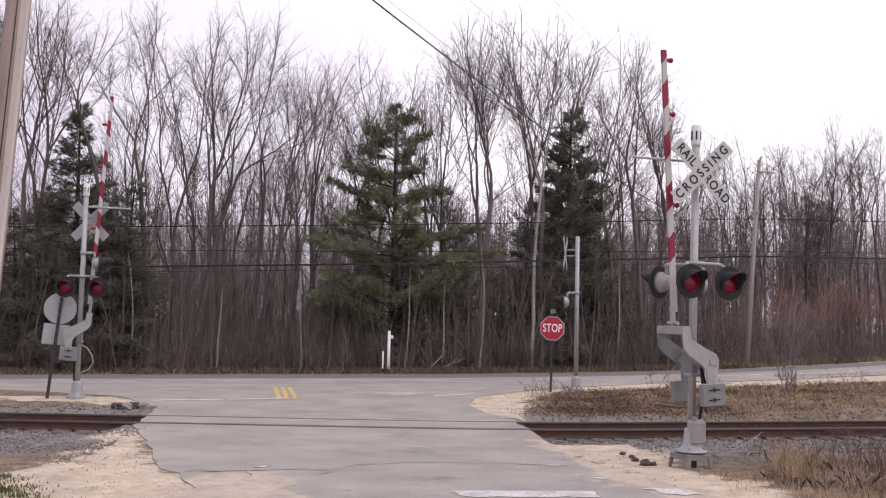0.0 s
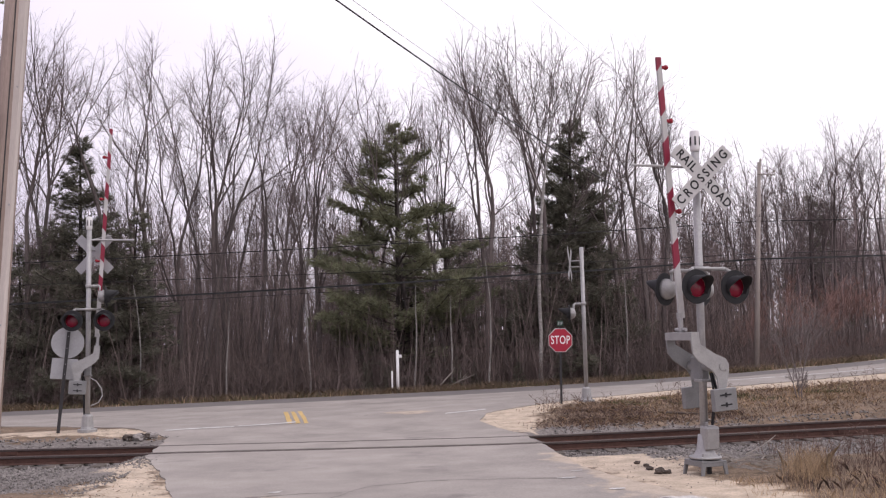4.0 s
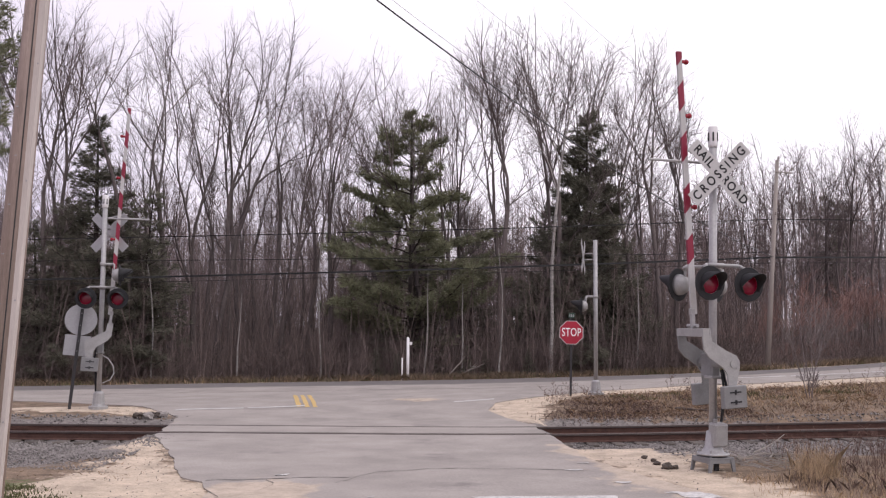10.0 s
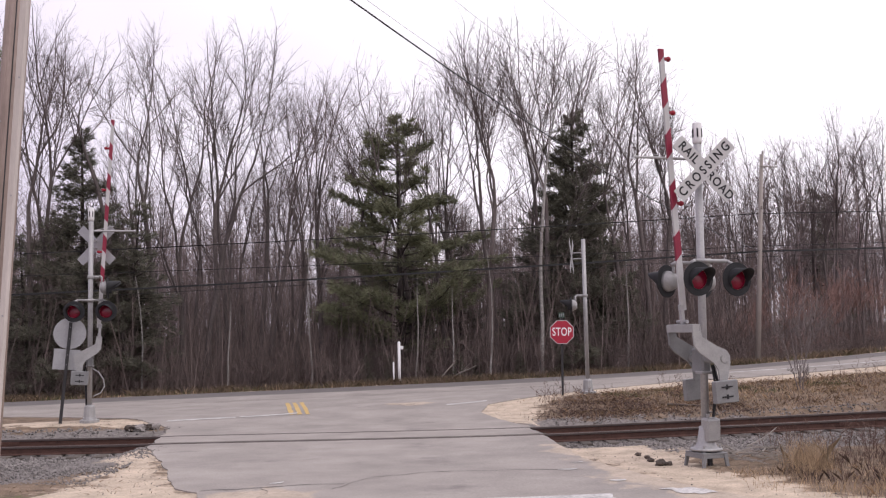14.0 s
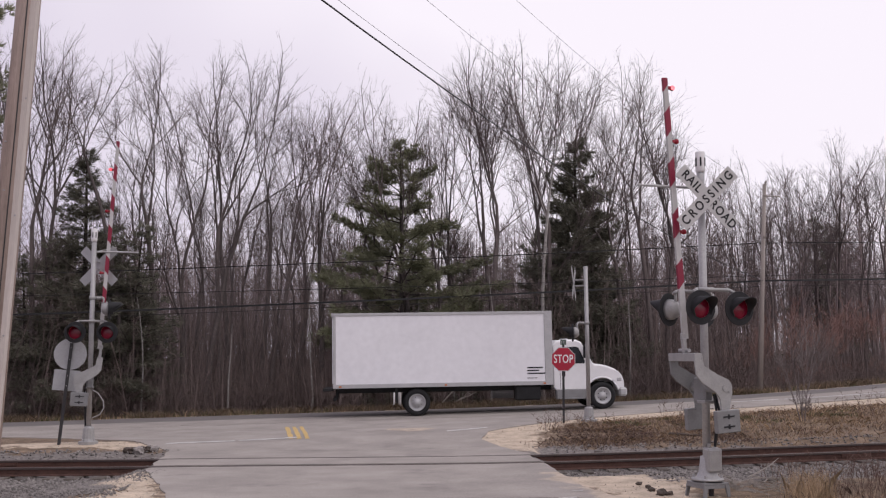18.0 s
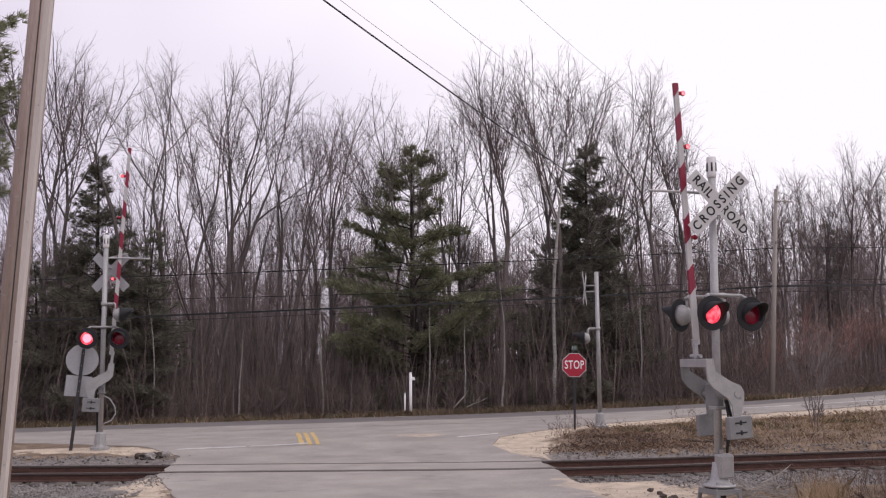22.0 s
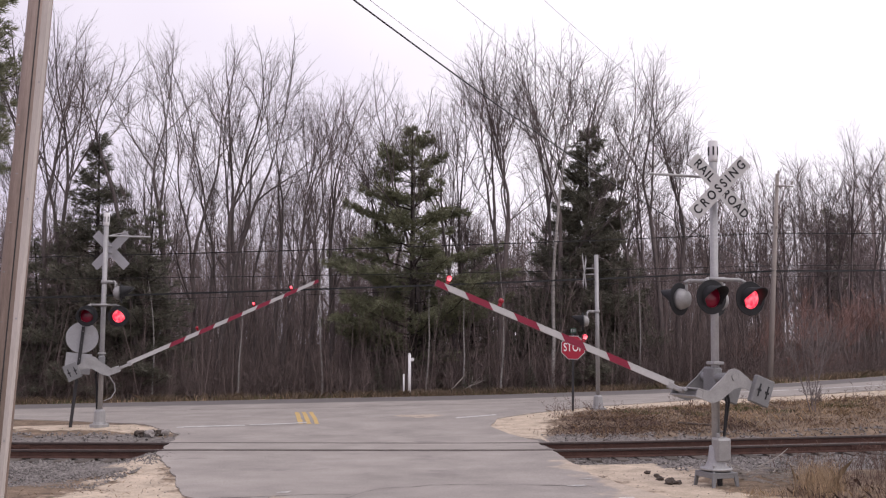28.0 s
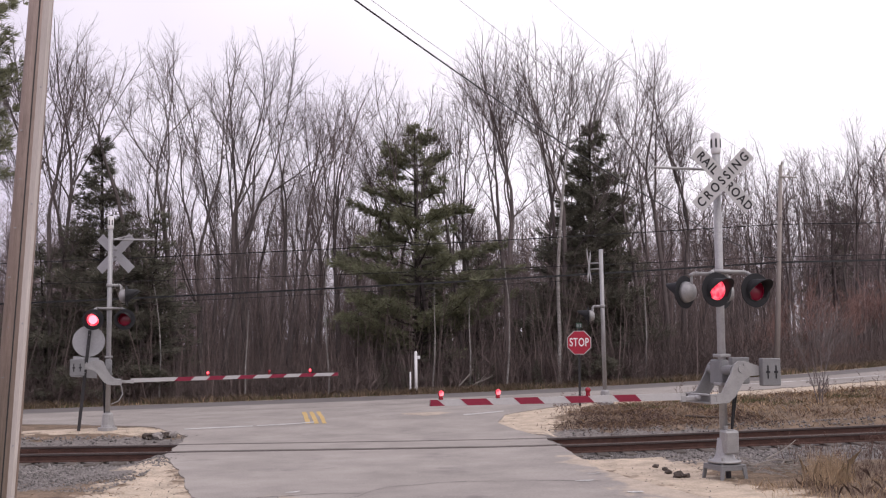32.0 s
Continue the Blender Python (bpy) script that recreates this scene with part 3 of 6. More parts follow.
for x0, x1 in ((9.6, 12.4), (12.6, 15.5), (15.6, 19.0)):
    paint("edge_line", [(x0, line_at(x0) - 0.14), (x1, line_at(x1) - 0.14), (x1, line_at(x1) + 0.14), (x0, line_at(x0) + 0.14)], PAINTW, "white edge line of the main road", 0.012)

for x, y, a, b in ((-2.35, 14.95, 0.14, 0.10), (2.05, 15.55, 0.28, 0.10), (2.6, 14.3, 0.24, 0.12), (2.3, 16.3, 0.2, 0.06), (-0.9, 13.1, 0.06, 0.08)):
    paint("paint_scrap", [(x - a / 2, y - b / 2), (x + a / 2, y - b * 0.4), (x + a * 0.4, y + b / 2), (x - a / 2, y + b * 0.35)], PAINTW, "flaked scrap of white paint on the asphalt")

def crack(pts, width=0.022):
    """A thin dark sealed crack along pts, wandering a little."""
    bm = bmesh.new()
    line = []
    for (x0, y0), (x1, y1) in zip(pts, pts[1:]):
        n = max(2, int(math.hypot(x1 - x0, y1 - y0) / 0.12))
        for i in range(n):
            t = i / n
            x, y = x0 + (x1 - x0) * t, y0 + (y1 - y0) * t
            line.append((x + 0.06 * noise.noise((x * 3, y * 3, 9.0)), y + 0.10 * noise.noise((x * 3, y * 3, 4.0))))
    rows = []
    for i, (x, y) in enumerate(line):
        w = width * (0.35 + 0.9 * abs(noise.noise((x * 4, y * 4, 2.0))) * 2)
        rows.append((bm.verts.new((x, y - w, float(land(x, y)) + 0.006)), bm.verts.new((x, y + w, float(land(x, y)) + 0.006))))
    for (a, b), (c, d) in zip(rows, rows[1:]):
        bm.faces.new((a, c, d, b))
    return tagged(part("road_crack", bm, CRACKM), "dark crack in the worn asphalt", "road crack", kind="structure")


crack([(-3.35, 14.35), (-2.6, 14.5), (-1.9, 14.75), (-1.2, 14.7)])
crack([(-1.5, 14.2), (-1.0, 15.3), (0.0, 15.75), (1.2, 15.7), (2.4, 15.5)], 0.014)
crack([(-2.5, 14.5), (-2.35, 14.0), (-2.5, 13.3)], 0.018)
crack([(-3.2, 13.6), (-2.9, 13.0), (-2.95, 12.2)], 0.02)
crack([(-4.8, 24.0), (-2.0, 23.9), (0.8, 24.2)], 0.012)
crack([(-2.2, 28.0), (-1.2, 28.6), (-0.4, 28.3)], 0.03)
crack([(-12, 32.4), (-6, 32.6), (0, 33.2), (6, 34.2)], 0.02)
crack([(-9, 29.5), (-5, 29.8), (-2, 30.2)], 0.014)

# ---- railway ----
def rail(y0, joints):
    """A rail in its own profile, following the track's grade: foot and web, head, joint bars."""
    ob = thing("rail", Matrix(), "rusty steel rail with a dull worn head", "rail", "rails of the track")
    xs = np.concatenate([np.arange(-120, -14, 6), np.arange(-14, 18, 1.0), np.arange(18, 121, 6)])
    low = [(-0.07, 0), (-0.07, 0.012), (-0.012, 0.035), (-0.009, 0.125)]
    top = [(-0.010, 0.122), (-0.036, 0.133), (-0.036, 0.163), (-0.028, 0.172)]
    for nm, half, mat in (("web_and_foot", low, RUST), ("rail_head", top, RAILTOP)):
        prof = half + [(-a, b) for a, b in half[::-1]]
        k = len(prof)
        bm = bmesh.new()
        rows = [[bm.verts.new((x, y0 + a, float(track_height(x)) - 0.172 + b)) for a, b in prof] for x in xs]
        for r, s in zip(rows, rows[1:]):
            for j in range(k):
                bm.faces.new((r[j], r[(j + 1) % k], s[(j + 1) % k], s[j]))
        bmesh.ops.recalc_face_normals(bm, faces=bm.faces)
        part(nm, bm, mat, ob)
    for x in joints:
        bm = bmesh.new()
        z = float(track_height(x)) - 0.172
        for sy in (-1, 1):
            box(bm, (x, y0 + sy * 0.024, z + 0.08), (0.62, 0.022, 0.085), bevel=0.006)
            for k in range(4):
                rod(bm, (x - 0.22 + 0.147 * k, y0 + sy * 0.03, z + 0.08), (x - 0.22 + 0.147 * k, y0 + sy * 0.055, z + 0.08), 0.016, n=6)
        part("joint_bar", bm, RUST, ob, "bolted rusty joint bars")
    return ob


rail(NEAR_RAIL, (-12.1, 8.75))
rail(FAR_RAIL, (-9.5, 11.2))
tie_bm = bmesh.new()
box(tie_bm, (0, 0, 0), (0.23, 2.6, 0.17), bevel=0.015)
tie_first = part("railway_tie", tie_bm, TIE)
tagged(tie_first, "weathered wooden railway tie sunk in ballast", "railway tie", "ties under the rails")
tie_rng = random.Random(5)
tie_n = 0
for k in range(-28, 34):
    x = k * 0.52
    if ROAD_L - 0.3 < x < ROAD_R + 0.3:
        continue
    m = pose(x + tie_rng.uniform(-0.03, 0.03), 21.55 + tie_rng.uniform(-0.06, 0.06), float(track_height(x)) - 0.172 - 0.085, 0, 0, tie_rng.uniform(-2, 2))
    if tie_n == 0:
        tie_first.matrix_basis = m
    else:
        copy_thing(tie_first, m)
    tie_n += 1

# ---- crossing signals ----
FLASH = 1.108
TURN_RIGHT, TURN_LEFT = 20.5, 18.5


def lamp_unit(parent, m, lit_mat, name="flasher_lamp"):
    """A flashing lamp that looks along +y: housing, round black background, hood and a lens that turns its lit or its dark side out."""
    bm = bmesh.new()
    turn = pose(0, 0, 0, -90)
    turned(bm, [(0.0, -0.17), (0.07, -0.165), (0.13, -0.13), (0.165, -0.05), (0.17, 0.0), (0.165, 0.0), (0.155, -0.04), (0, -0.14)], 20, turn)
    rod(bm, (0, -0.12, 0.05), (0, -0.12, 0.27), 0.022, n=8)
    lamp = part(name, bm, ALU, parent, "rounded aluminium lamp housing", True)
    lamp.matrix_basis = m
    bm = bmesh.new()
    turned(bm, [(0.165, 0.0), (0.262, 0.0), (0.265, 0.01), (0.262, 0.018), (0.165, 0.018), (0.165, 0.0)], 28, turn)
    turned(bm, [(0.162, 0.0), (0.162, 0.026), (0.172, 0.030), (0.178, 0.0)], 28, turn)
    part("background_disc", bm, BLACK, lamp, "flat black background disc")
    bm = bmesh.new()
    pr, k = [], 18
    for i in range(k + 1):
        a = math.radians(-35 + 250 * i / k)
        reach = 0.07 + 0.25 * max(0.0, math.sin(a)) ** 0.8
        pr.append((a, reach))
    inner, outer = [], []
    for r, ring in ((0.168, inner), (0.176, outer)):
        for a, reach in pr:
            ring.append((bm.verts.new((r * math.cos(a), 0.015, r * math.sin(a))), bm.verts.new((r * 1.0 * math.cos(a), 0.015 + reach, r * math.sin(a) - 0.02))))
    for ring in (inner, outer):
        for (a0, a1), (b0, b1) in zip(ring, ring[1:]):
            bm.faces.new((a0, b0, b1, a1))
    for (a0, a1), (b0, b1), (c0, c1), (d0, d1) in zip(inner, inner[1:], outer, outer[1:]):
        bm.faces.new((a1, b1, d1, c1))
    bmesh.ops.recalc_face_normals(bm, faces=bm.faces)
    part("hood", bm, BLACK, lamp, "black visor over the lens", True)
    bm = bmesh.new()
    turned(bm, [(0.160, 0.0), (0.148, 0.008), (0.11, 0.017), (0.055, 0.023), (0, 0.025)], 24, turn)
    nf = len(bm.faces)
    turned(bm, [(0.160, 0.0), (0.148, -0.008), (0.11, -0.017), (0.055, -0.023), (0, -0.025)], 24, turn)
    bm.faces.ensure_lookup_table()
    for f in bm.faces:
        c = f.calc_center_median()
        f.material_index = 0 if c.y > 0 else (1 if math.hypot(c.x, c.z) < 0.10 else 2)
    lens = part("lens", bm, [LENS, lit_mat, LIT_NEAR], lamp, "round red signal lens", True)
    return lens


def crossbuck(parent, z, y, front, swing, words):
    """Two crossed boards on the mast."""
    for k, (tilt, word) in enumerate(((-45, words[0]), (45, words[1]))):
        bm = bmesh.new()
        box(bm, (0, 0, 0), (1.25, 0.004, 0.235), bevel=0.0)
        blade = part("crossbuck_blade", bm, [BUCKW, SIGNBACK], parent, "white crossbuck board with black letters")
        for f in blade.data.polygons:
            f.material_index = 0 if f.normal.y * front > 0.5 else (1 if abs(f.normal.y) > 0.5 else 0)
        blade.matrix_basis = pose(0, 0, z, 0, 0, swing) @ pose(0, y + front * 0.006 * k, 0, 0, tilt, 0)
        if words[2]:
            for piece, off in word:
                written("letters", piece, 0.20, LETTER, blade, pose(off, front * 0.004, 0, 90, 0, 180 if front > 0 else 0), 0.88, 0.021, 1.5 if len(piece) > 4 else 1.15)


def crossing_signal(m, label, foot, gate=True, lit=LIT_NEAR, lamp_z=2.83, top=5.38, buck_z=4.60, faces=1, words=True, up_pair=0.0, rods=True, pair_y=0.41, back_pair=True, bell=True, swivel=0.0, pair_turn=0.0, buck_y=0.10, buck_turn=0.0, rod_up=0.19, lamp_x=0.38):
    ob = thing("crossing_signal", m, label, "crossing signal", "crossing signals")
    bm = bmesh.new()
    rod(bm, (0, 0, 0.25), (0, 0, top - 0.3), 0.062, n=18)
    part("mast", bm, GALV, ob, "round galvanised steel mast", True)
    if foot == "frame":
        bm = bmesh.new()
        box(bm, (0, 0, 0.20), (0.46, 0.46, 0.03), bevel=0.006)
        for sy in (-0.22, 0.22):
            box(bm, (0, sy, 0.16), (0.45, 0.012, 0.06), bevel=0.004)
            box(bm, (sy, 0, 0.16), (0.012, 0.45, 0.06), bevel=0.004)
        for sx in (-1, 1):
            for sy in (-1, 1):
                slab(bm, [(sx * 0.225, sy * 0.22, 0.18), (sx * 0.155, sy * 0.22, 0.18), (sx * 0.205, sy * 0.235, -0.06), (sx * 0.25, sy * 0.235, -0.06)], 0.03, (0, 1, 0))
        part("base_frame", bm, GREYBOX, ob, "four-legged steel foundation frame")
        bm = bmesh.new()
        rod(bm, (-0.03, 0.05, -0.06), (-0.03, 0.05, 0.2), 0.04)
        part("cable_duct", bm, DARKSTEEL, ob, "dark cable duct under the frame")
        bm = bmesh.new()
        turned(bm, [(0.0, 0.235), (0.24, 0.235), (0.25, 0.25), (0.24, 0.272), (0.17, 0.285), (0.135, 0.36), (0.115, 0.48), (0.10, 0.60), (0.0, 0.60)], 20)
        part("flange", bm, GALV, ob, "flared cast flange round the mast foot", True)
        for a in (45, 135, 225, 315):
            bm = bmesh.new()
            rod(bm, (0.21 * math.cos(radians(a)), 0.21 * math.sin(radians(a)), 0.2), (0.21 * math.cos(radians(a)), 0.21 * math.sin(radians(a)), 0.32), 0.018, n=6)
            part("anchor_bolt", bm, ALU, ob)
        bm = bmesh.new()
        box(bm, (0, 0, 0), (0.24, 0.20, 0.36), bevel=0.025)
        box(bm, (0, 0.105, 0.0), (0.20, 0.02, 0.32), bevel=0.008)
        rod(bm, (0.05, 0.0, 0.16), (0.05, 0.0, 0.24), 0.03, n=8)
        junction = part("junction_box", bm, ALU, ob, "grey cast junction box on the mast foot")
        junction.matrix_basis = pose(-0.03, 0.09, 0.555, -5, 2, -8)
        for dx in (-0.08, 0.08):
            for dz in (-0.13, 0.13):
                bm = bmesh.new()
                rod(bm, (dx, 0.11, dz), (dx, 0.122, dz), 0.01, n=6)
                part("screw", bm, GALV, junction)
    else:
        bm = bmesh.new()
        turned(bm, [(0.0, -0.1), (0.24, -0.1), (0.24, 0.05), (0.23, 0.06), (0.17, 0.07), (0.15, 0.12), (0.13, 0.38), (0.10, 0.42), (0.065, 0.43)], 12)
        part("cast_base", bm, ALU, ob, "flared cast aluminium mast base")
        for a in (45, 135, 225, 315):
            bm = bmesh.new()
            rod(bm, (0.2 * math.cos(radians(a)), 0.2 * math.sin(radians(a)), 0.04), (0.2 * math.cos(radians(a)), 0.2 * math.sin(radians(a)), 0.13), 0.02, n=6)
            part("anchor_bolt", bm, GALV, ob)
    if bell:
        bm = bmesh.new()
        turned(bm, [(0.0, top), (0.07, top), (0.078, top - 0.02), (0.078, top - 0.30), (0.066, top - 0.34), (0.0, top - 0.34)], 16)
        part("bell", bm, POSTW, ob, "pale cylindrical electronic bell on the mast top", True)
        for a in range(0, 360, 60):
            bm = bmesh.new()
            x, y = 0.072 * math.cos(radians(a)), 0.072 * math.sin(radians(a))
            rod(bm, (x, y, top - 0.24), (x, y, top - 0.10), 0.016, n=6)
            part("bell_slot", bm, BLACK, ob)
    crossbuck(ob, buck_z, buck_y * faces, faces, buck_turn, ([("RAIL", 0.36), ("ROAD", -0.36)], [("CROSSING", 0.0)], words))
    for dz in (-0.09, 0.09):
        bm = bmesh.new()
        box(bm, (0, (buck_y * 0.5 - 0.01) * faces, buck_z + dz), (0.16 if buck_y < 0.2 else 0.05, buck_y + 0.03, 0.035), bevel=0.006)
        part("sign_bracket", bm, GALV, ob).matrix_basis = pose(0, 0, 0, 0, 0, buck_turn)
    if rods:
        bm = bmesh.new()
        rod(bm, (0.02, 0.0, buck_z + rod_up), (1.1, -0.1, buck_z + rod_up), 0.022, n=8)
        rod(bm, (0.05, 0.0, buck_z + rod_up), (0.55, 0.12, buck_z + rod_up + 0.14), 0.014, n=6)
        part("arm_rest_rod", bm, GALV, ob, "thin steel rod reaching out from the mast")
    lenses = []
    for side in (1, -1):
        if side < 0 and not back_pair:
            continue
        z = lamp_z + (up_pair if side > 0 else 0)
        bm = bmesh.new()
        pipe(bm, [(lamp_x, side * (pair_y - 0.12), z + 0.25), (0.30, side * (pair_y - 0.16), z + 0.29), (-0.30, side * (pair_y - 0.16), z + 0.29), (-lamp_x, side * (pair_y - 0.12), z + 0.25)], 0.028)
        pipe(bm, [(0, 0, z + 0.29), (0, side * (pair_y - 0.16), z + 0.29)], 0.04)
        box(bm, (0, 0, z + 0.29), (0.16, 0.16, 0.10), bevel=0.02)
        arm = part("crossarm", bm, ALU, ob, "short pipe crossarm for a pair of lamps", True)
        swing = pose(0, 0, 0, 0, 0, pair_turn if side > 0 else 0)
        arm.matrix_basis = swing
        for ux in (lamp_x, -lamp_x):
            m2 = swing @ pose(ux, side * (pair_y + 0.0), z, 0, 0, 0 if side > 0 else 180 + swivel)
            lenses.append((side, ux, lamp_unit(ob, m2, LIT_NEAR if lit is LIT_FAR and ux > 0 else lit)))
    if gate:
        pz = 1.65 if foot == "frame" else 1.62
        bm = bmesh.new()
        box(bm, (0.0, -0.07, pz - 0.04), (0.17, 0.30, 0.40), bevel=0.03)
        rod(bm, (0, -0.30, pz), (0, 0.30, pz), 0.075, n=14)
        part("gate_mechanism", bm, GREYBOX, ob, "grey gate mechanism housing on the mast")
        for dz in (-0.22, 0.22):
            bm = bmesh.new()
            box(bm, (0, 0, pz + dz), (0.2, 0.2, 0.05), bevel=0.01)
            part("mast_clamp", bm, ALU, ob)
        bm = bmesh.new()
        pipe(bm, [(-0.09, 0.12, pz - 0.1), (-0.13, 0.16, pz - 0.35), (-0.10, 0.13, pz - 0.65), (-0.08, 0.10, 0.75 if foot == "frame" else 0.4)], 0.022, 6)
        pipe(bm, [(-0.05, 0.14, pz - 0.1), (-0.07, 0.18, pz - 0.4), (-0.06, 0.12, 0.75 if foot == "frame" else 0.4)], 0.018, 6)
        part("cable", bm, BLACK, ob, "black cable hanging down the mast")
        if foot == "cast":
            bm = bmesh.new()
            pipe(bm, [(0.02, -0.08, 1.36), (0.20, -0.10, 1.26), (0.33, -0.10, 1.06), (0.35, -0.10, 0.88), (0.26, -0.10, 0.72), (0.08, -0.08, 0.64)], 0.014, 6)
            part("conduit_loop", bm, GALV, ob, "pale flexible conduit looping beside the mast")
    return ob, lenses


def gate_arm(label, reach, lamps, lit, stripes):
    """The barrier, lying level along +x from its pivot at the origin."""
    ob = thing("crossing_gate", Matrix(), label, "crossing gate", "crossing gates")
    outline = [(0.56, -0.50), (0.56, -0.36), (0.36, -0.34), (0.20, -0.08), (0.12, 0.09), (0.04, 0.14), (-0.07, 0.14), (-0.33, 0.06), (-0.36, -0.08), (-0.16, -0.09), (-0.05, -0.16), (0.12, -0.40), (0.24, -0.49)]
    for sy in (0.33, -0.33):
        bm = bmesh.new()
        slab(bm, [(a, sy, b) for a, b in outline], 0.03, (0, 1, 0))
        rod(bm, (0, sy - 0.03, 0.02), (0, sy + 0.03, 0.02), 0.06, n=12)
        rod(bm, (-0.06, sy - 0.025, 0.09), (-0.06, sy + 0.025, 0.09), 0.025, n=8)
        # right gate's far plate: its shade is put in as the darker grey
        part("side_plate", bm, GREYBOX if sy < 0 and lit[1] > 0 else ALU, ob, "curved steel support plate")
        bm = bmesh.new()
        box(bm, (-0.50, sy + (0.05 if sy > 0 else -0.05), -0.03), (0.34, 0.10, 0.42), bevel=0.012)
        weight = part("counterweight", bm, GREYBOX, ob, "grey slotted counterweight")
        for dx in (-0.075, 0.075):
            bm = bmesh.new()
            box(bm, (-0.50 + dx, sy + (0.103 if sy > 0 else -0.103), -0.03), (0.022, 0.012, 0.20))
            box(bm, (-0.50 + dx, sy + (0.103 if sy > 0 else -0.103), -0.03), (0.07, 0.014, 0.03))
            part("slot", bm, BLACK, weight)
    bm = bmesh.new()
    box(bm, (0.50, 0, -0.37), (0.12, 0.70, 0.022), bevel=0.004)
    box(bm, (0.50, 0, -0.49), (0.12, 0.70, 0.022), bevel=0.004)
    box(bm, (0.45, 0, -0.43), (0.016, 0.70, 0.12))
    part("cross_channel", bm, ALU, ob, "steel channel that joins the support plates")
    bm = bmesh.new()
    box(bm, (0.66, 0, -0.43), (0.26, 0.06, 0.07), bevel=0.01)
    rod(bm, (0.60, -0.16, -0.41), (0.60, 0.10, -0.41), 0.03, n=8)
    box(bm, (0.82, 0, -0.43), (0.10, 0.05, 0.10), bevel=0.01)
    part("arm_clamp", bm, GALV, ob)
    x0, h0, h1, th = 0.78, 0.051, 0.041, 0.02
    zc = -0.40

    def half(x):
        return h0 + (h1 - h0) * (x - x0) / (reach - x0)
    bm = bmesh.new()
    a = [(x0, -th, zc - h0), (reach, -th, zc - h1), (reach, -th, zc + h1), (x0, -th, zc + h0)]
    slab(bm, [(p[0], 0, p[2]) for p in a], 2 * th, (0, 1, 0))
    part("arm", bm, WHITEP, ob, "white tapered barrier board")
    for s0, s1 in stripes:
        xa, xb = reach - s1, reach - s0
        lean = 0.055
        up0, up1 = (xa + lean, xb + lean) if s0 > 0 else (xa + lean, xb)
        dn0, dn1 = (xa - lean, xb - lean) if s0 > 0 else (xa - lean, xb)
        bm = bmesh.new()
        slab(bm, [(dn0, 0, zc - half(dn0) - 0.002), (dn1, 0, zc - half(dn1) - 0.002), (up1, 0, zc + half(up1) + 0.002), (up0, 0, zc + half(up0) + 0.002)], 2 * th + 0.006, (0, 1, 0))
        part("red_stripe", bm, REDP, ob, "slanted red reflective band")
    out = []
    for d in lamps:
        bm = bmesh.new()
        box(bm, (0, 0, -0.045), (0.05, 0.06, 0.03), bevel=0.006)
        turned(bm, [(0.03, -0.03), (0.03, -0.01), (0.02, 0.0), (0, 0.0)], 10)
        lamp = part("arm_lamp", bm, LENS_DIM, ob, "small red lamp on the barrier")
        lamp.matrix_basis = pose(reach - d, 0, zc + half(reach - d) + 0.06)
        bm = bmesh.new()
        bmesh.ops.create_uvsphere(bm, u_segments=14, v_segments=10, radius=0.043, matrix=Matrix.Translation((0, 0, 0.026)))
        for f in bm.faces:
            f.material_index = 1 if f.calc_center_median().y * lit[1] < -0.018 else 0
        out.append(part("lens", bm, [LENS_DIM, lit[0]], lamp, "round red lens", True))
    return ob, out


RIGHT_AT, LEFT_AT, MID_AT = (4.205, 15.5), (-8.73, 25.4), (4.60, 29.7)


def foot_of(at):
    return float(land(np.float64(at[0]), np.float64(at[1]))) - 0.02


right_m = pose(*RIGHT_AT, foot_of(RIGHT_AT), 0, 0.75, 0) @ pose(0, 0, 0, 0, 0, 180 + TURN_RIGHT)
left_m = pose(*LEFT_AT, foot_of(LEFT_AT), 0, 0, TURN_LEFT)
right_signal, right_lenses = crossing_signal(right_m, "grey steel crossing signal mast with crossbuck and red flashers", "frame", lit=LIT_NEAR, swivel=22.0, lamp_z=2.87, lamp_x=0.355, buck_turn=-10.0, buck_y=0.22)
left_signal, left_lenses = crossing_signal(left_m, "grey steel crossing signal mast seen from behind, with blank crossbuck", "cast", lit=LIT_FAR, lamp_z=2.78, top=5.46, buck_z=4.52, words=False, up_pair=0.60, pair_turn=-93.0, swivel=-14.0, buck_turn=-26.0, buck_y=0.30, rod_up=0.34)
mid_signal, mid_lenses = crossing_signal(pose(*MID_AT, foot_of(MID_AT), 0, 0, 84), "slim grey crossing signal mast without a gate, beside the stop sign", "cast", gate=False, lit=LIT_NEAR, lamp_z=2.62, top=4.92, buck_z=4.12,
                                         words=False, rods=False, buck_turn=-9.0, pair_y=0.42, back_pair=False, bell=False, buck_y=0.36)
right_gate, right_arm_lenses = gate_arm("red and white striped crossing gate arm with red lamps", 4.91, (0.16, 1.02, 2.46), (LIT_SMALL, 1),
                                        ((0.0, 0.16), (0.50, 0.89), (1.31, 1.69), (2.12, 2.50), (2.92, 3.30)))
left_gate, left_arm_lenses = gate_arm("red and white striped crossing gate arm, seen from behind", 6.2, (0.77, 1.87, 3.48), (LIT_SMALL, -1),
                                      ((0.0, 0.14), (0.64, 1.04), (1.45, 1.84), (2.26, 2.67), (3.06, 3.47), (3.87, 4.28)))

# ---- signs and posts ----


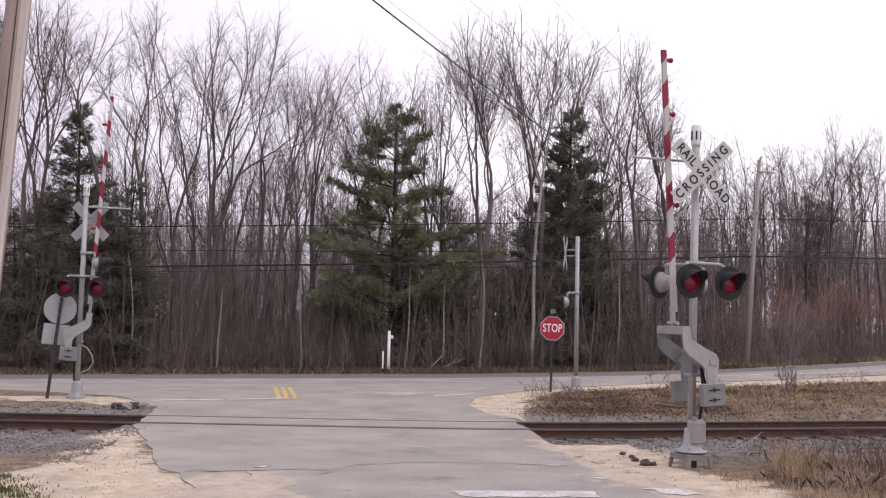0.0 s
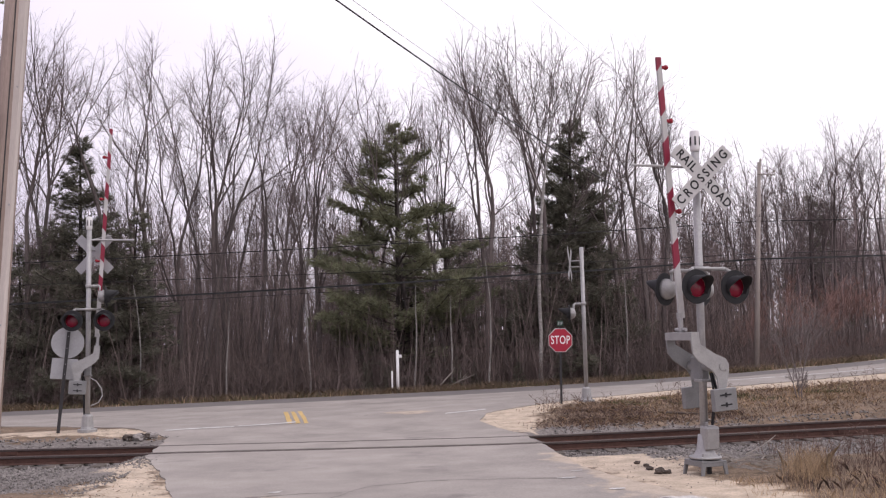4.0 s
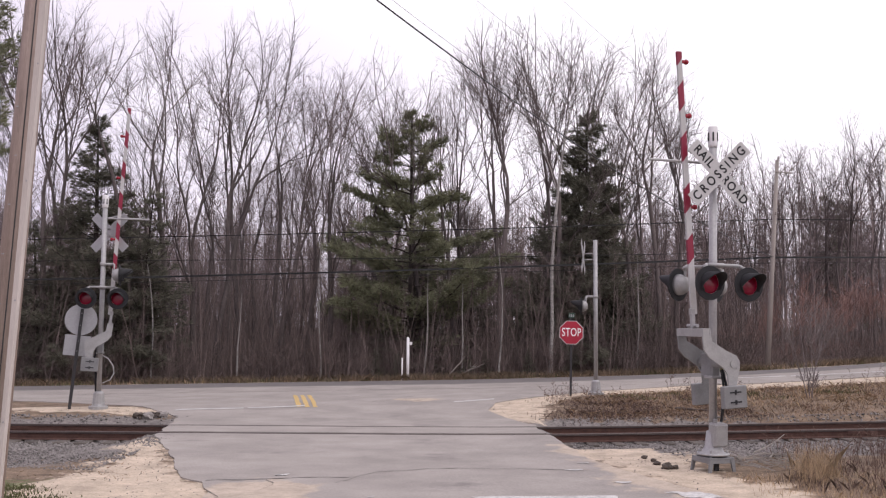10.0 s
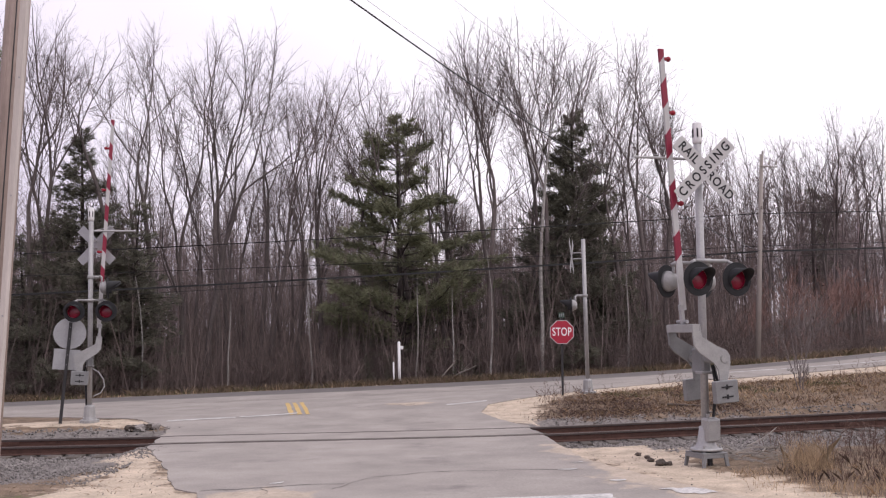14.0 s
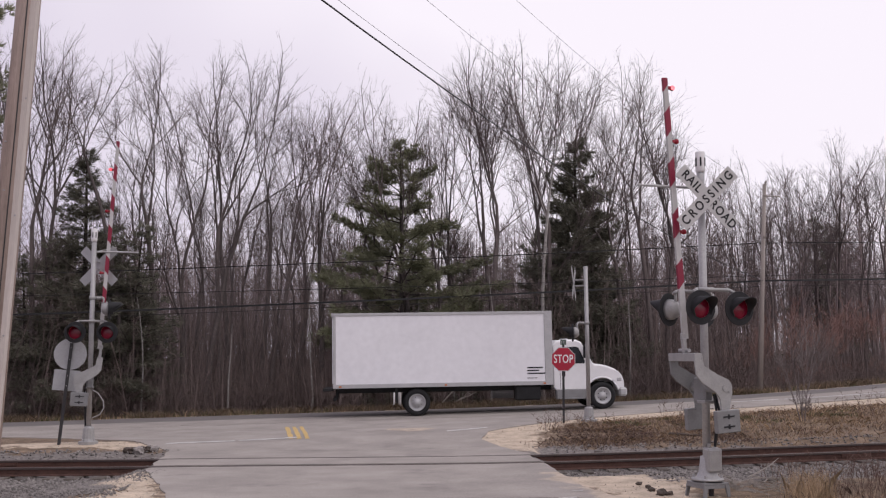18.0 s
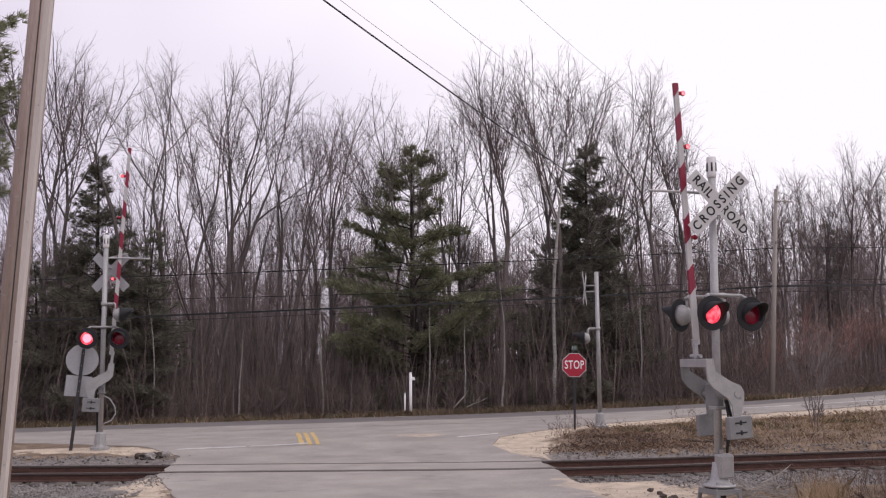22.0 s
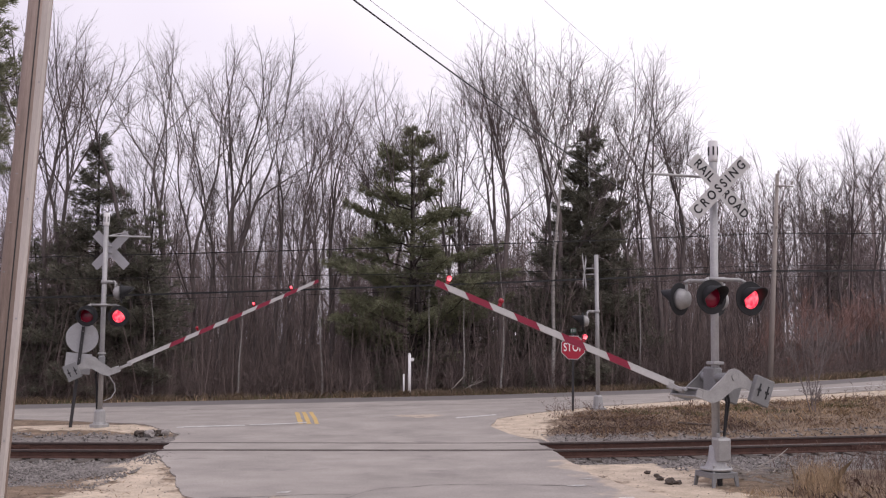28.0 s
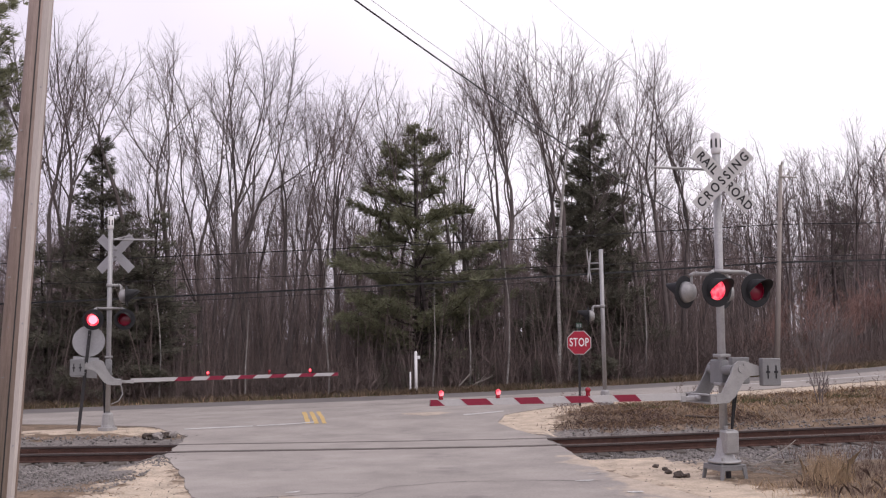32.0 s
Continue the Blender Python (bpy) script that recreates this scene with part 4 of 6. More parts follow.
def stop_sign(m):
    ob = thing("stop_sign", m, "red octagonal stop sign on a dark steel post", "stop sign")
    bm = bmesh.new()
    slab(bm, [(-0.03, -0.02, -0.3), (0.03, -0.02, -0.3), (0.03, -0.02, 2.36), (-0.03, -0.02, 2.36)], 0.008, (0, 1, 0))
    for sx in (-0.03, 0.03):
        box(bm, (sx, 0.0, 1.03), (0.006, 0.04, 2.66))
    part("post", bm, DARKSTEEL, ob, "dark channel steel post")
    for r, mat, y, nm in ((0.376, BUCKW, -0.035, "border"), (0.354, SIGNRED, -0.040, "plate")):
        bm = bmesh.new()
        slab(bm, [(r * math.cos(math.pi / 8 + i * math.pi / 4), y, 1.86 + r * math.sin(math.pi / 8 + i * math.pi / 4)) for i in range(8)], 0.006, (0, 1, 0))
        part(nm, bm, mat, ob)
    written("letters", "STOP", 0.34, LETTERW, ob, pose(0, -0.046, 1.86, 90), 0.66)
    bm = bmesh.new()
    box(bm, (0, -0.03, 2.36), (0.17, 0.006, 0.15))
    pl = part("small_plate", bm, GREENSIGN, ob, "small dark green plate")
    for k in range(3):
        bm = bmesh.new()
        box(bm, (-0.05 + 0.05 * k, -0.035, 2.36), (0.02, 0.004, 0.09))
        part("bar", bm, SIGNBACK, pl)
    return ob


stop_sign(pose(3.78, 29.2, foot_of((3.78, 29.2)), 0, 0.8, -6))


def back_sign(m):
    ob = thing("round_road_sign", m, "round road sign and plate seen from behind, dark post", "road sign")
    bm = bmesh.new()
    slab(bm, [(-0.035, 0, -0.3), (0.035, 0, -0.3), (0.035, 0, 2.52), (-0.035, 0, 2.52)], 0.01, (0, 1, 0))
    for sx in (-0.035, 0.035):
        box(bm, (sx, 0.02, 1.11), (0.008, 0.045, 2.82))
    part("post", bm, DARKSTEEL, ob, "dark steel sign post")
    bm = bmesh.new()
    turned(bm, [(0.0, 0.0), (0.39, 0.0), (0.395, 0.003), (0.39, 0.006), (0.0, 0.006)], 32, pose(0, 0.05, 2.24, -90))
    part("round_plate", bm, SIGNBACK, ob, "bare grey back of a round sign")
    bm = bmesh.new()
    box(bm, (-0.02, 0.055, 1.58), (0.62, 0.006, 0.52), bevel=0.002)
    part("plaque", bm, SIGNBACK, ob, "bare grey back of a rectangular plate")
    for z in (1.45, 1.7, 2.1, 2.4):
        bm = bmesh.new()
        rod(bm, (0, -0.015, z), (0, 0.06, z), 0.012, n=6)
        part("bolt", bm, GALV, ob)
    return ob


back_sign(pose(-9.37, 25.14, foot_of((-9.37, 25.14)) + 0.02, 0, 5.2, 18))


def marker_post(m, h, r, cap, label):
    ob = thing("marker_post", m, label, "marker post", "white posts by the road")
    bm = bmesh.new()
    rod(bm, (0, 0, -0.2), (0, 0, h), r, n=10)
    part("post", bm, POSTW, ob, "white plastic post", True)
    if cap:
        bm = bmesh.new()
        box(bm, (0.10, 0, h - 0.22), (0.16, 0.10, 0.14), bevel=0.02)
        part("cap", bm, POSTW, ob, "white side cap")
        bm = bmesh.new()
        rod(bm, (0, 0, h), (0, 0, h + 0.05), r * 1.1, r * 0.6, n=10)
        part("top", bm, POSTW, ob)
    return ob


marker_post(pose(-1.43, 41.9, float(ground_z(np.float64(-1.5), np.float64(41.9))) - 0.05), 1.82, 0.065, True, "white marker post with a side cap at the wood's edge")
marker_post(pose(-1.67, 41.9, float(ground_z(np.float64(-1.75), np.float64(41.9)))), 0.95, 0.035, False, "thin short white stake beside the marker post")

# ---- utility poles and wires ----


def utility_pole(m, h, r0, r1, mat, label, guard):
    ob = thing("utility_pole", m, label, "utility pole", "utility poles")
    bm = bmesh.new()
    rod(bm, (0, 0, -1.0), (0, 0, h), r0, r1, 28)
    part("shaft", bm, mat, ob, "round weathered wooden shaft", True)
    if guard:
        bm = bmesh.new()
        box(bm, (0, 0, 0.5 * (h - 1.0)), (0.115, 0.07, h - 1.0), bevel=0.02)
        g = part("cable_guard", bm, CONDUIT, ob, "pale grey cable guard strip nailed to the pole")
        g.matrix_basis = pose(0.115, -0.085, -0.2)
        for k in range(5):
            bm = bmesh.new()
            rod(bm, (0.13, -0.115, 1.1 + 1.45 * k), (0.13, -0.128, 1.1 + 1.45 * k), 0.012, n=6)
            part("nail", bm, GALV, ob)
        bm = bmesh.new()
        rod(bm, (0.046, -0.150, -0.3), (0.043, -0.125, h - 1.5), 0.008, n=6)
        part("ground_wire", bm, DARKSTEEL, ob, "dark ground wire stapled down the pole")
        for k in range(7):
            bm = bmesh.new()
            box(bm, (-0.06 + 0.02 * (k % 3), -0.135, 1.3 + 0.6 * k), (0.03, 0.03, 0.012))
            part("staple", bm, GALV, ob)
    return ob


near_pole = utility_pole(pose(-5.395, 12.0, -0.15, 0, 3.1, 0), 13.0, 0.16, 0.128, POLEWOOD, "weathered wooden utility pole with a cable guard, leaning slightly", True)
far_pole = utility_pole(pose(14.07, 43.0, 0.3, 0, 3.7, 0), 9.3, 0.125, 0.08, POLEGREY, "grey wooden utility pole at the wood's edge", False)
bm = bmesh.new()
box(bm, (0.3, -0.1, 8.75), (0.75, 0.05, 0.06), bevel=0.01)
part("bracket_arm", bm, POLEGREY, far_pole)
for k, (dx, z) in enumerate(((0.62, 8.9), (0.3, 8.9), (0.0, 9.35), (0.0, 6.9))):
    bm = bmesh.new()
    turned(bm, [(0.0, 0), (0.04, 0), (0.05, 0.05), (0.03, 0.07), (0.045, 0.11), (0.0, 0.14)], 10, pose(dx, -0.14 if dx == 0 else -0.1, z - 0.05))
    part("insulator", bm, POLEGREY, far_pole)


def wire(a, b, sag, r, label, n=22):
    a, b = Vector(a), Vector(b)
    verts, faces = [], []
    for i in range(n + 1):
        t = i / n
        p = a.lerp(b, t) - Vector((0, 0, 4 * sag * t * (1 - t)))
        verts += [(p.x, p.y, p.z + r), (p.x + r * 0.6, p.y - r * 0.6, p.z - r * 0.5), (p.x - r * 0.6, p.y + r * 0.6, p.z - r * 0.5)]
    for i in range(n):
        for j in range(3):
            q, s = i * 3 + j, i * 3 + (j + 1) % 3
            faces.append((q, s, s + 3, q + 3))
    return tagged(mesh_of("overhead_wire", verts, faces, WIREM), label, "overhead wire", "overhead wires")


top_x = -5.33 + 0.0375 * 10
wire((top_x - 0.03, 12.0, 9.4), (14.42, 43.0, 5.3), 0.72, 0.019, "thick black service cable between the utility poles")
wire((top_x - 0.02, 12.0, 9.7), (14.46, 43.0, 7.0), 1.3, 0.005, "thin black overhead wire between the utility poles")
wire((top_x, 12.0, 11.1), (14.5, 43.0, 8.0), 1.2, 0.005, "thin black overhead wire between the utility poles")
wire((top_x, 12.0, 12.7), (14.5, 43.0, 9.3), 0.85, 0.005, "thin black overhead wire between the utility poles")
for z0, z1, sag, r in ((3.95, 5.28, 0.12, 0.048), (5.70, 6.95, 0.12, 0.022), (4.85, 5.52, 0.1, 0.015), (3.75, 5.05, 0.12, 0.012)):
    wire((-24.0, 42.0, z0 - 0.12), (14.4, 43.0, z1), sag, r, "black cable strung along the main road")
    wire((14.4, 43.0, z1), (50.0, 49.0, z1 + 1.1), sag, r, "black cable strung along the main road")
utility_pole(pose(-24.2, 42.1, -0.4), 8.5, 0.16, 0.12, POLEGREY, "grey wooden utility pole by the main road", False)
utility_pole(pose(50.2, 49.1, 0.6), 8.5, 0.16, 0.12, POLEGREY, "grey wooden utility pole by the main road", False)

# ---- the woods ----


def tube(verts, faces, pts, radii, sides):
    """A tapered limb through pts."""
    base = len(verts)
    k = len(pts)
    for i, p in enumerate(pts):
        d = (pts[min(i + 1, k - 1)] - pts[max(i - 1, 0)]).normalized()
        u = d.orthogonal().normalized()
        v = d.cross(u)
        for j in range(sides):
            a = 2 * math.pi * j / sides
            verts.append(p + (u * math.cos(a) + v * math.sin(a)) * radii[i])
    for i in range(k - 1):
        for j in range(sides):
            a, b = base + i * sides + j, base + i * sides + (j + 1) % sides
            faces.append((a, b, b + sides, a + sides))


def limb_path(rng, p, d, length, steps, wander, lift):
    pts = [p.copy()]
    d = d.normalized()
    for _ in range(steps):
        d = (d + Vector((rng.gauss(0, wander), rng.gauss(0, wander), rng.gauss(0, wander) + lift))).normalized()
        pts.append(pts[-1] + d * (length / steps))
    return pts


def strip(verts, faces, rng, pts, w0, w1):
    """A fine twig through pts as a narrow strip."""
    d = pts[-1] - pts[0]
    side = d.cross(Vector((rng.gauss(0, 1), rng.gauss(0, 1), rng.gauss(0, 1)))).normalized()
    b, k = len(verts), len(pts) - 1
    for i, p in enumerate(pts):
        w = side * (w0 + (w1 - w0) * i / k)
        verts.extend((p - w, p + w))
    for i in range(k):
        faces.append((b + 2 * i, b + 2 * i + 1, b + 2 * i + 3, b + 2 * i + 2))


def bare_tree(rng, h, r, split, spread=1.0, dense=1.0, crook=0.05, depth=5, twig=0.0045):
    """Verts and faces of trunk and crown of a leafless tree: a straight stem that forks again and again into a rounded head of fine twigs."""
    tv, tf, cv, cf = [], [], [], []

    def aside(d, ang):
        a = rng.uniform(0, 2 * math.pi)
        u = d.orthogonal().normalized()
        return (d * math.cos(ang) + (u * math.cos(a) + d.cross(u) * math.sin(a)) * math.sin(ang)).normalized()

    def along(pts, t):
        i = min(int(t * (len(pts) - 1)), len(pts) - 2)
        return pts[i].lerp(pts[i + 1], t * (len(pts) - 1) - i), (pts[i + 1] - pts[i]).normalized()

    def shoot(p, d, length, fine):
        pts = limb_path(rng, p, d, length, 3, 0.11, 0.09)
        strip(cv, cf, rng, pts, twig * (1.7 if fine else 2.4), twig * 0.7)
        for _ in range(int(rng.uniform(1.5, 4.5) * dense)):
            q, dd = along(pts, rng.uniform(0.2, 0.95))
            strip(cv, cf, rng, limb_path(rng, q, aside(dd, rng.uniform(0.35, 0.8)), length * rng.uniform(0.3, 0.6), 2, 0.12, 0.06), twig, twig * 0.5)

    def fork(p, d, length, rad, level):
        pts = limb_path(rng, p, d, length * rng.uniform(0.75, 1.2), 4, crook, 0.03 if level < 3 else 0.045)
        end = max(rad * 0.74, twig * 2.2)
        radii = [rad + (end - rad) * i / 4 for i in range(5)]
        if level <= 2:
            tube(tv, tf, pts, radii, 6 if level == 1 else 4)
        else:
            tube(cv, cf, pts, radii, 3)
        for _ in range(int(round((0.8, 1.2, 1.6, 2.2, 2.6, 2.6)[level - 1] * dense * rng.uniform(0.6, 1.4)))):
            q, dd = along(pts, rng.uniform(0.15, 1.0))
            shoot(q, aside(dd, rng.uniform(0.5, 1.0)), h * rng.uniform(0.035, 0.085), level > 3)
        tip, dd = pts[-1], (pts[-1] - pts[-2]).normalized()
        if level >= depth:
            for _ in range(2):
                shoot(tip, aside(dd, rng.uniform(0.1, 0.5)), h * rng.uniform(0.04, 0.075), True)
            return
        fork(tip, aside(dd, rng.uniform(0.03, 0.17)), length * 0.87, end * 0.98, level + 1)
        fork(tip, aside(dd, rng.uniform(0.4, 0.68) * spread), length * rng.uniform(0.6, 0.8), end * 0.76, level + 1)
        if rng.random() < 0.3:
            q, dd = along(pts, rng.uniform(0.3, 0.8))
            fork(q, aside(dd, rng.uniform(0.4, 0.75) * spread), length * rng.uniform(0.55, 0.75), end * 0.6, level + 1)

    trunk = limb_path(rng, Vector((0, 0, -0.5)), Vector((rng.gauss(0, 0.02), rng.gauss(0, 0.02), 1)), h * split + 0.5, 7, crook * 0.5, 0.05)
    radii = [r * (1.15 - 0.45 * i / 7) for i in range(8)]
    tube(tv, tf, trunk, radii, 8)
    for _ in range(int(3 * dense)):
        q, dd = along(trunk, rng.uniform(0.5, 0.98))
        fork(q, aside(dd, rng.uniform(0.5, 0.9)), h * rng.uniform(0.05, 0.09), r * 0.25, depth - 1)
    reach = h * (1 - split) * 0.30 * (1.0 if depth == 5 else 1.25)
    top, dd = trunk[-1], (trunk[-1] - trunk[-2]).normalized()
    fork(top, aside(dd, rng.uniform(0.05, 0.2)), reach, radii[-1] * 0.85, 1)
    fork(top, aside(dd, rng.uniform(0.2, 0.38) * spread), reach * 0.9, radii[-1] * 0.66, 1)
    if rng.random() < 0.4:
        q, dd = along(trunk, rng.uniform(0.72, 0.95))
        fork(q, aside(dd, rng.uniform(0.35, 0.6) * spread), reach * 0.85, radii[-1] * 0.5, 1)
    grow = h / max(p.z for p in cv)
    for group in (tv, cv):
        for p in group:
            p.z *= grow
    return tv, tf, cv, cf


def as_tree(name, made, m, bark, label, group="bare trees of the wood", twigs=None):
    tv, tf, cv, cf = made
    ob = thing(name, m, label, "tree", group)
    for nm, v, f, mat in (("trunk", tv, tf, bark), ("crown", cv, cf, twigs or TWIG)):
        o = mesh_of(nm, [tuple(p) for p in v], f, mat, ob)
        if nm == "trunk":
            for p in o.data.polygons:
                p.use_smooth = True
    return ob


def stand(px, y, sink=0.05):
    """Foot of a tree y metres ahead, px in thousandths of the distance to the side."""
    x = px * y / 1000
    return x, y, float(ground_z(np.float64(x), np.float64(y))) - sink


def conifer(rng, h, spread, first, whorl, droop, tiers, needle_len, clump, fill=1.0, lop=0.0, inner=0.22, jitter=0.75, puff=1.0):
    """Trunk, limbs and needle sprays of an evergreen; spread(t): limb length at the share t of its height."""
    tv, tf, nv, nf = [], [], [], []
    pts = limb_path(rng, Vector((0, 0, -0.4)), Vector((0, 0, 1)), h + 0.4, 12, 0.012, 0.05)
    tube(tv, tf, pts, [0.017 * h * (1 - 0.95 * i / 12) + 0.012 for i in range(13)], 8)

    def spray(p, d, size):
        for _ in range(clump):
            a = Vector((rng.gauss(0, 1), rng.gauss(0, 1), rng.gauss(0, 0.55))).normalized()
            dd = (d * 0.9 + a * 0.8).normalized()
            ln = needle_len * size * rng.uniform(0.7, 1.3)
            side = dd.cross(Vector((rng.gauss(0, 1), rng.gauss(0, 1), rng.gauss(0, 1)))).normalized() * ln * 0.062
            b = len(nv)
            q = p + a * rng.uniform(0, 0.10) * size
            nv.extend((q - side, q + side, q + dd * ln))
            nf.append((b, b + 1, b + 2))

    for k in range(tiers):
        t = first + (0.985 - first) * (k + rng.uniform(-0.3, 0.3)) / tiers
        t = min(max(t, first), 0.985)
        i = min(int(t * 12), 11)
        c = pts[i].lerp(pts[i + 1], t * 12 - i)
        turn0 = rng.uniform(0, 6.28)
        n = max(3, int(round(whorl * (0.55 + 0.45 * (1 - t)))))
        mid_t = t
        for j in range(n):
            t = min(max(mid_t + rng.uniform(-jitter, jitter) * (0.985 - first) / tiers, first), 0.985)
            i = min(int(t * 12), 11)
            c = pts[i].lerp(pts[i + 1], t * 12 - i)
            a = turn0 + 2 * math.pi * j / n + rng.uniform(-0.35, 0.35)
            length = spread(t) * rng.uniform(0.55, 1.12) * (1 + lop * math.cos(a))
            if rng.random() < 0.08:
                continue
            rise = droop(t) + rng.uniform(-0.12, 0.12)
            d = Vector((math.cos(a), math.sin(a), rise))
            lp = limb_path(rng, c, d, length, 5, 0.07, 0.045)
            tube(tv, tf, lp, [0.012 + 0.0095 * length * (1 - q / 5) for q in range(6)], 4)
            steps = max(3, int(length * 3.6 * fill))
            for q in range(steps):
                u = inner + (1 - inner) * (q + rng.random()) / steps
                ii = min(int(u * 5), 4)
                p = lp[ii].lerp(lp[ii + 1], u * 5 - ii)
                dd = (lp[ii + 1] - lp[ii]).normalized()
                w = 0.55 * length * (1.05 - u) * 0.55 + 0.14
                for sgn in (-1, 1, 0):
                    off = Vector((-dd.y, dd.x, 0)).normalized() * sgn * w * rng.uniform(0.4, 1.0)
                    sp = p + off + Vector((0, 0, rng.uniform(-0.10, 0.16) * puff))
                    spray(sp, (dd + off.normalized() * 0.7 if sgn else dd), 1.0)
                    if sgn and w > 0.35:
                        spray(p + off * 0.5 + Vector((0, 0, rng.uniform(-0.05, 0.08))), dd, 0.9)
    return tv, tf, nv, nf


def as_conifer(name, made, m, needles, label):
    tv, tf, nv, nf = made
    ob = thing(name, m, label, "tree", "evergreens of the wood")
    for nm, v, f, mat in (("trunk", tv, tf, PINEBARK), ("crown", nv, nf, needles)):
        mesh_of(nm, [tuple(p) for p in v], f, mat, ob)
    return ob


wood = random.Random(11)
KINDS = []
for i in range(10):
    KINDS.append(bare_tree(random.Random(100 + i), 16.0, wood.uniform(0.12, 0.16), wood.uniform(0.36, 0.54), wood.uniform(0.68, 0.95), wood.uniform(0.8, 1.0), wood.uniform(0.045, 0.075)))
KINDS.append(bare_tree(random.Random(133), 16.0, 0.12, 0.6, 1.25, 0.8, 0.12, 4))
KINDS.append(bare_tree(random.Random(140), 16.0, 0.09, 0.66, 0.9, 0.8, 0.06, 4))

# (side in thousandths of the distance, distance, height, kind, pale bark)
FRONT = [(12, 45.5, 14.6, 1, 0), (-440, 46, 18.0, 0, 0), (-405, 45, 17.6, 3, 0), (-386, 46, 18.0, 1, 0), (-374, 48, 18.0, 4, 0), (-425, 48, 17.5, 6, 0), (-306, 44.5, 17.0, 10, 0), (-271, 46, 17.3, 7, 0), (-251, 47, 18.1, 5, 0), (-229, 45, 17.7, 8, 0), (-213, 46, 17.0, 3, 0),
         (-203, 49, 17.3, 6, 0), (-177, 47, 15.3, 7, 0), (-165, 45, 14.9, 1, 0), (-138, 46, 14.7, 4, 0), (-112, 45, 14.5, 0, 0), (-51, 49, 15.9, 5, 0), (-68, 47.5, 14.4, 9, 0), (-17, 47, 15.6, 8, 0), (18, 47, 16.0, 2, 0), (58, 45, 16.8, 9, 0),
         (67, 47, 16.6, 6, 0), (98, 46, 17.2, 4, 0), (109, 43.6, 15.0, 11, 1), (119, 45, 16.6, 3, 0), (133, 48, 17.2, 0, 0), (152, 50, 17.4, 5, 0), (198, 46, 16.4, 2, 0), (221, 46, 16.2, 7, 0), (236, 46.5, 14.6, 9, 0), (250, 48, 12.0, 1, 0),
         (298, 56, 13.6, 4, 0), (320, 58, 12.6, 8, 0), (342, 56, 14.0, 5, 0), (363, 57, 14.0, 2, 0), (388, 59, 13.4, 6, 0), (414, 56, 14.8, 3, 0), (445, 55, 13.2, 0, 0), (472, 54, 13.4, 7, 0),
         (-330, 52, 13.5, 2, 0), (-288, 55, 14.5, 6, 0), (-238, 54, 14.0, 9, 0), (-190, 56, 13.6, 0, 0), (-150, 53, 12.4, 5, 0), (-124, 54, 12.0, 8, 0), (-92, 52, 11.5, 3, 0), (0, 54, 13.0, 4, 0),
         (210, 55, 14.0, 6, 0), (256, 56, 10.5, 3, 0), (278, 54, 10.0, 0, 0)]
for k in range(24):
    px = -430 + 900 * (k + wood.random()) / 24
    FRONT.append((px, wood.uniform(48, 62), wood.uniform(9.0, 14.0) * (1 if px < 205 else 0.80), wood.randrange(10), 0))
made_kind = {}
for px, y, h, kind, pale in FRONT:
    s = h / 16.0 * (1.02 if px < 245 else 0.95)
    m = Matrix.Translation(stand(px, y)) @ pose(0, 0, 0, wood.uniform(-1, 1), wood.uniform(-1, 1), wood.uniform(0, 360)) @ Matrix.Diagonal((s * 0.97, s * 0.97, s, 1))
    key = (kind, pale)
    if key not in made_kind:
        ob = as_tree("bare_tree", KINDS[kind], Matrix(), PALEBARK if pale else BARK, "tall leafless birch with pale trunk at the wood's edge" if pale else "tall leafless tree with grey-brown bark in the wood")
        made_kind[key] = ob
        ob.matrix_basis = m
    else:
        src = made_kind[key]
        sc = src.scale.copy()
        src.scale = (1, 1, 1)
        copy_thing(src, m)
        src.scale = sc

# thin stems that catch the light: the light is painted as pale bark
for px, y, h in ((-292, 43.4, 5.5), (-205, 43.2, 4.2), (-122, 43.2, 6.5), (20, 43.3, 4.6), (57, 43.1, 6.0), (-18, 43.4, 5.0), (196, 43.8, 5.5)):
    tv, tf = [], []
    rg = random.Random(int(px + 900))
    tube(tv, tf, limb_path(rg, Vector((0, 0, -0.3)), Vector((rg.uniform(-0.06, 0.06), 0, 1)), h, 7, 0.05, 0.05), [0.05 * (1 - 0.8 * i / 7) for i in range(8)], 6)
    ob = thing("birch_sapling", Matrix.Translation(stand(px, y)), "thin sapling at the wood's edge, the light on its stem put into a pale colour", "tree", "saplings of the wood")
    mesh_of("trunk", [tuple(p) for p in tv], tf, PALEBARK, ob)

# evergreens
big_pine = conifer(random.Random(27), 12.7, lambda t: min(5.4, 8.6 * (1 - t) ** 0.95 + 0.2) * (0.82 + 0.18 * math.sin(t * 30 + 1)) + 0.15, 0.15, 8, lambda t: 0.04 + 0.4 * t * t, 16, 0.25, 20, 1.5, 0.0, 0.30, 0.5, 1.5)
as_conifer("white_pine", big_pine, Matrix.Translation(stand(-31, 46.5)) @ pose(0, 0, 0, 0, 1.2, 40), NEEDLE, "broad grey-green pine with layered limbs before the bare wood")
slim = conifer(random.Random(22), 12.5, lambda t: 4.5 * (1 - t) ** 0.85 + 0.25, 0.06, 9, lambda t: -0.1 + 0.45 * t, 22, 0.24, 20, 1.5, 0.0, 0.22, 0.9, 1.8)
as_conifer("white_pine", slim, Matrix.Translation(stand(143, 47)) @ pose(0, 0, 0, 0, 1.5, 0), NEEDLE2, "tall slim dark pine behind the stop sign")
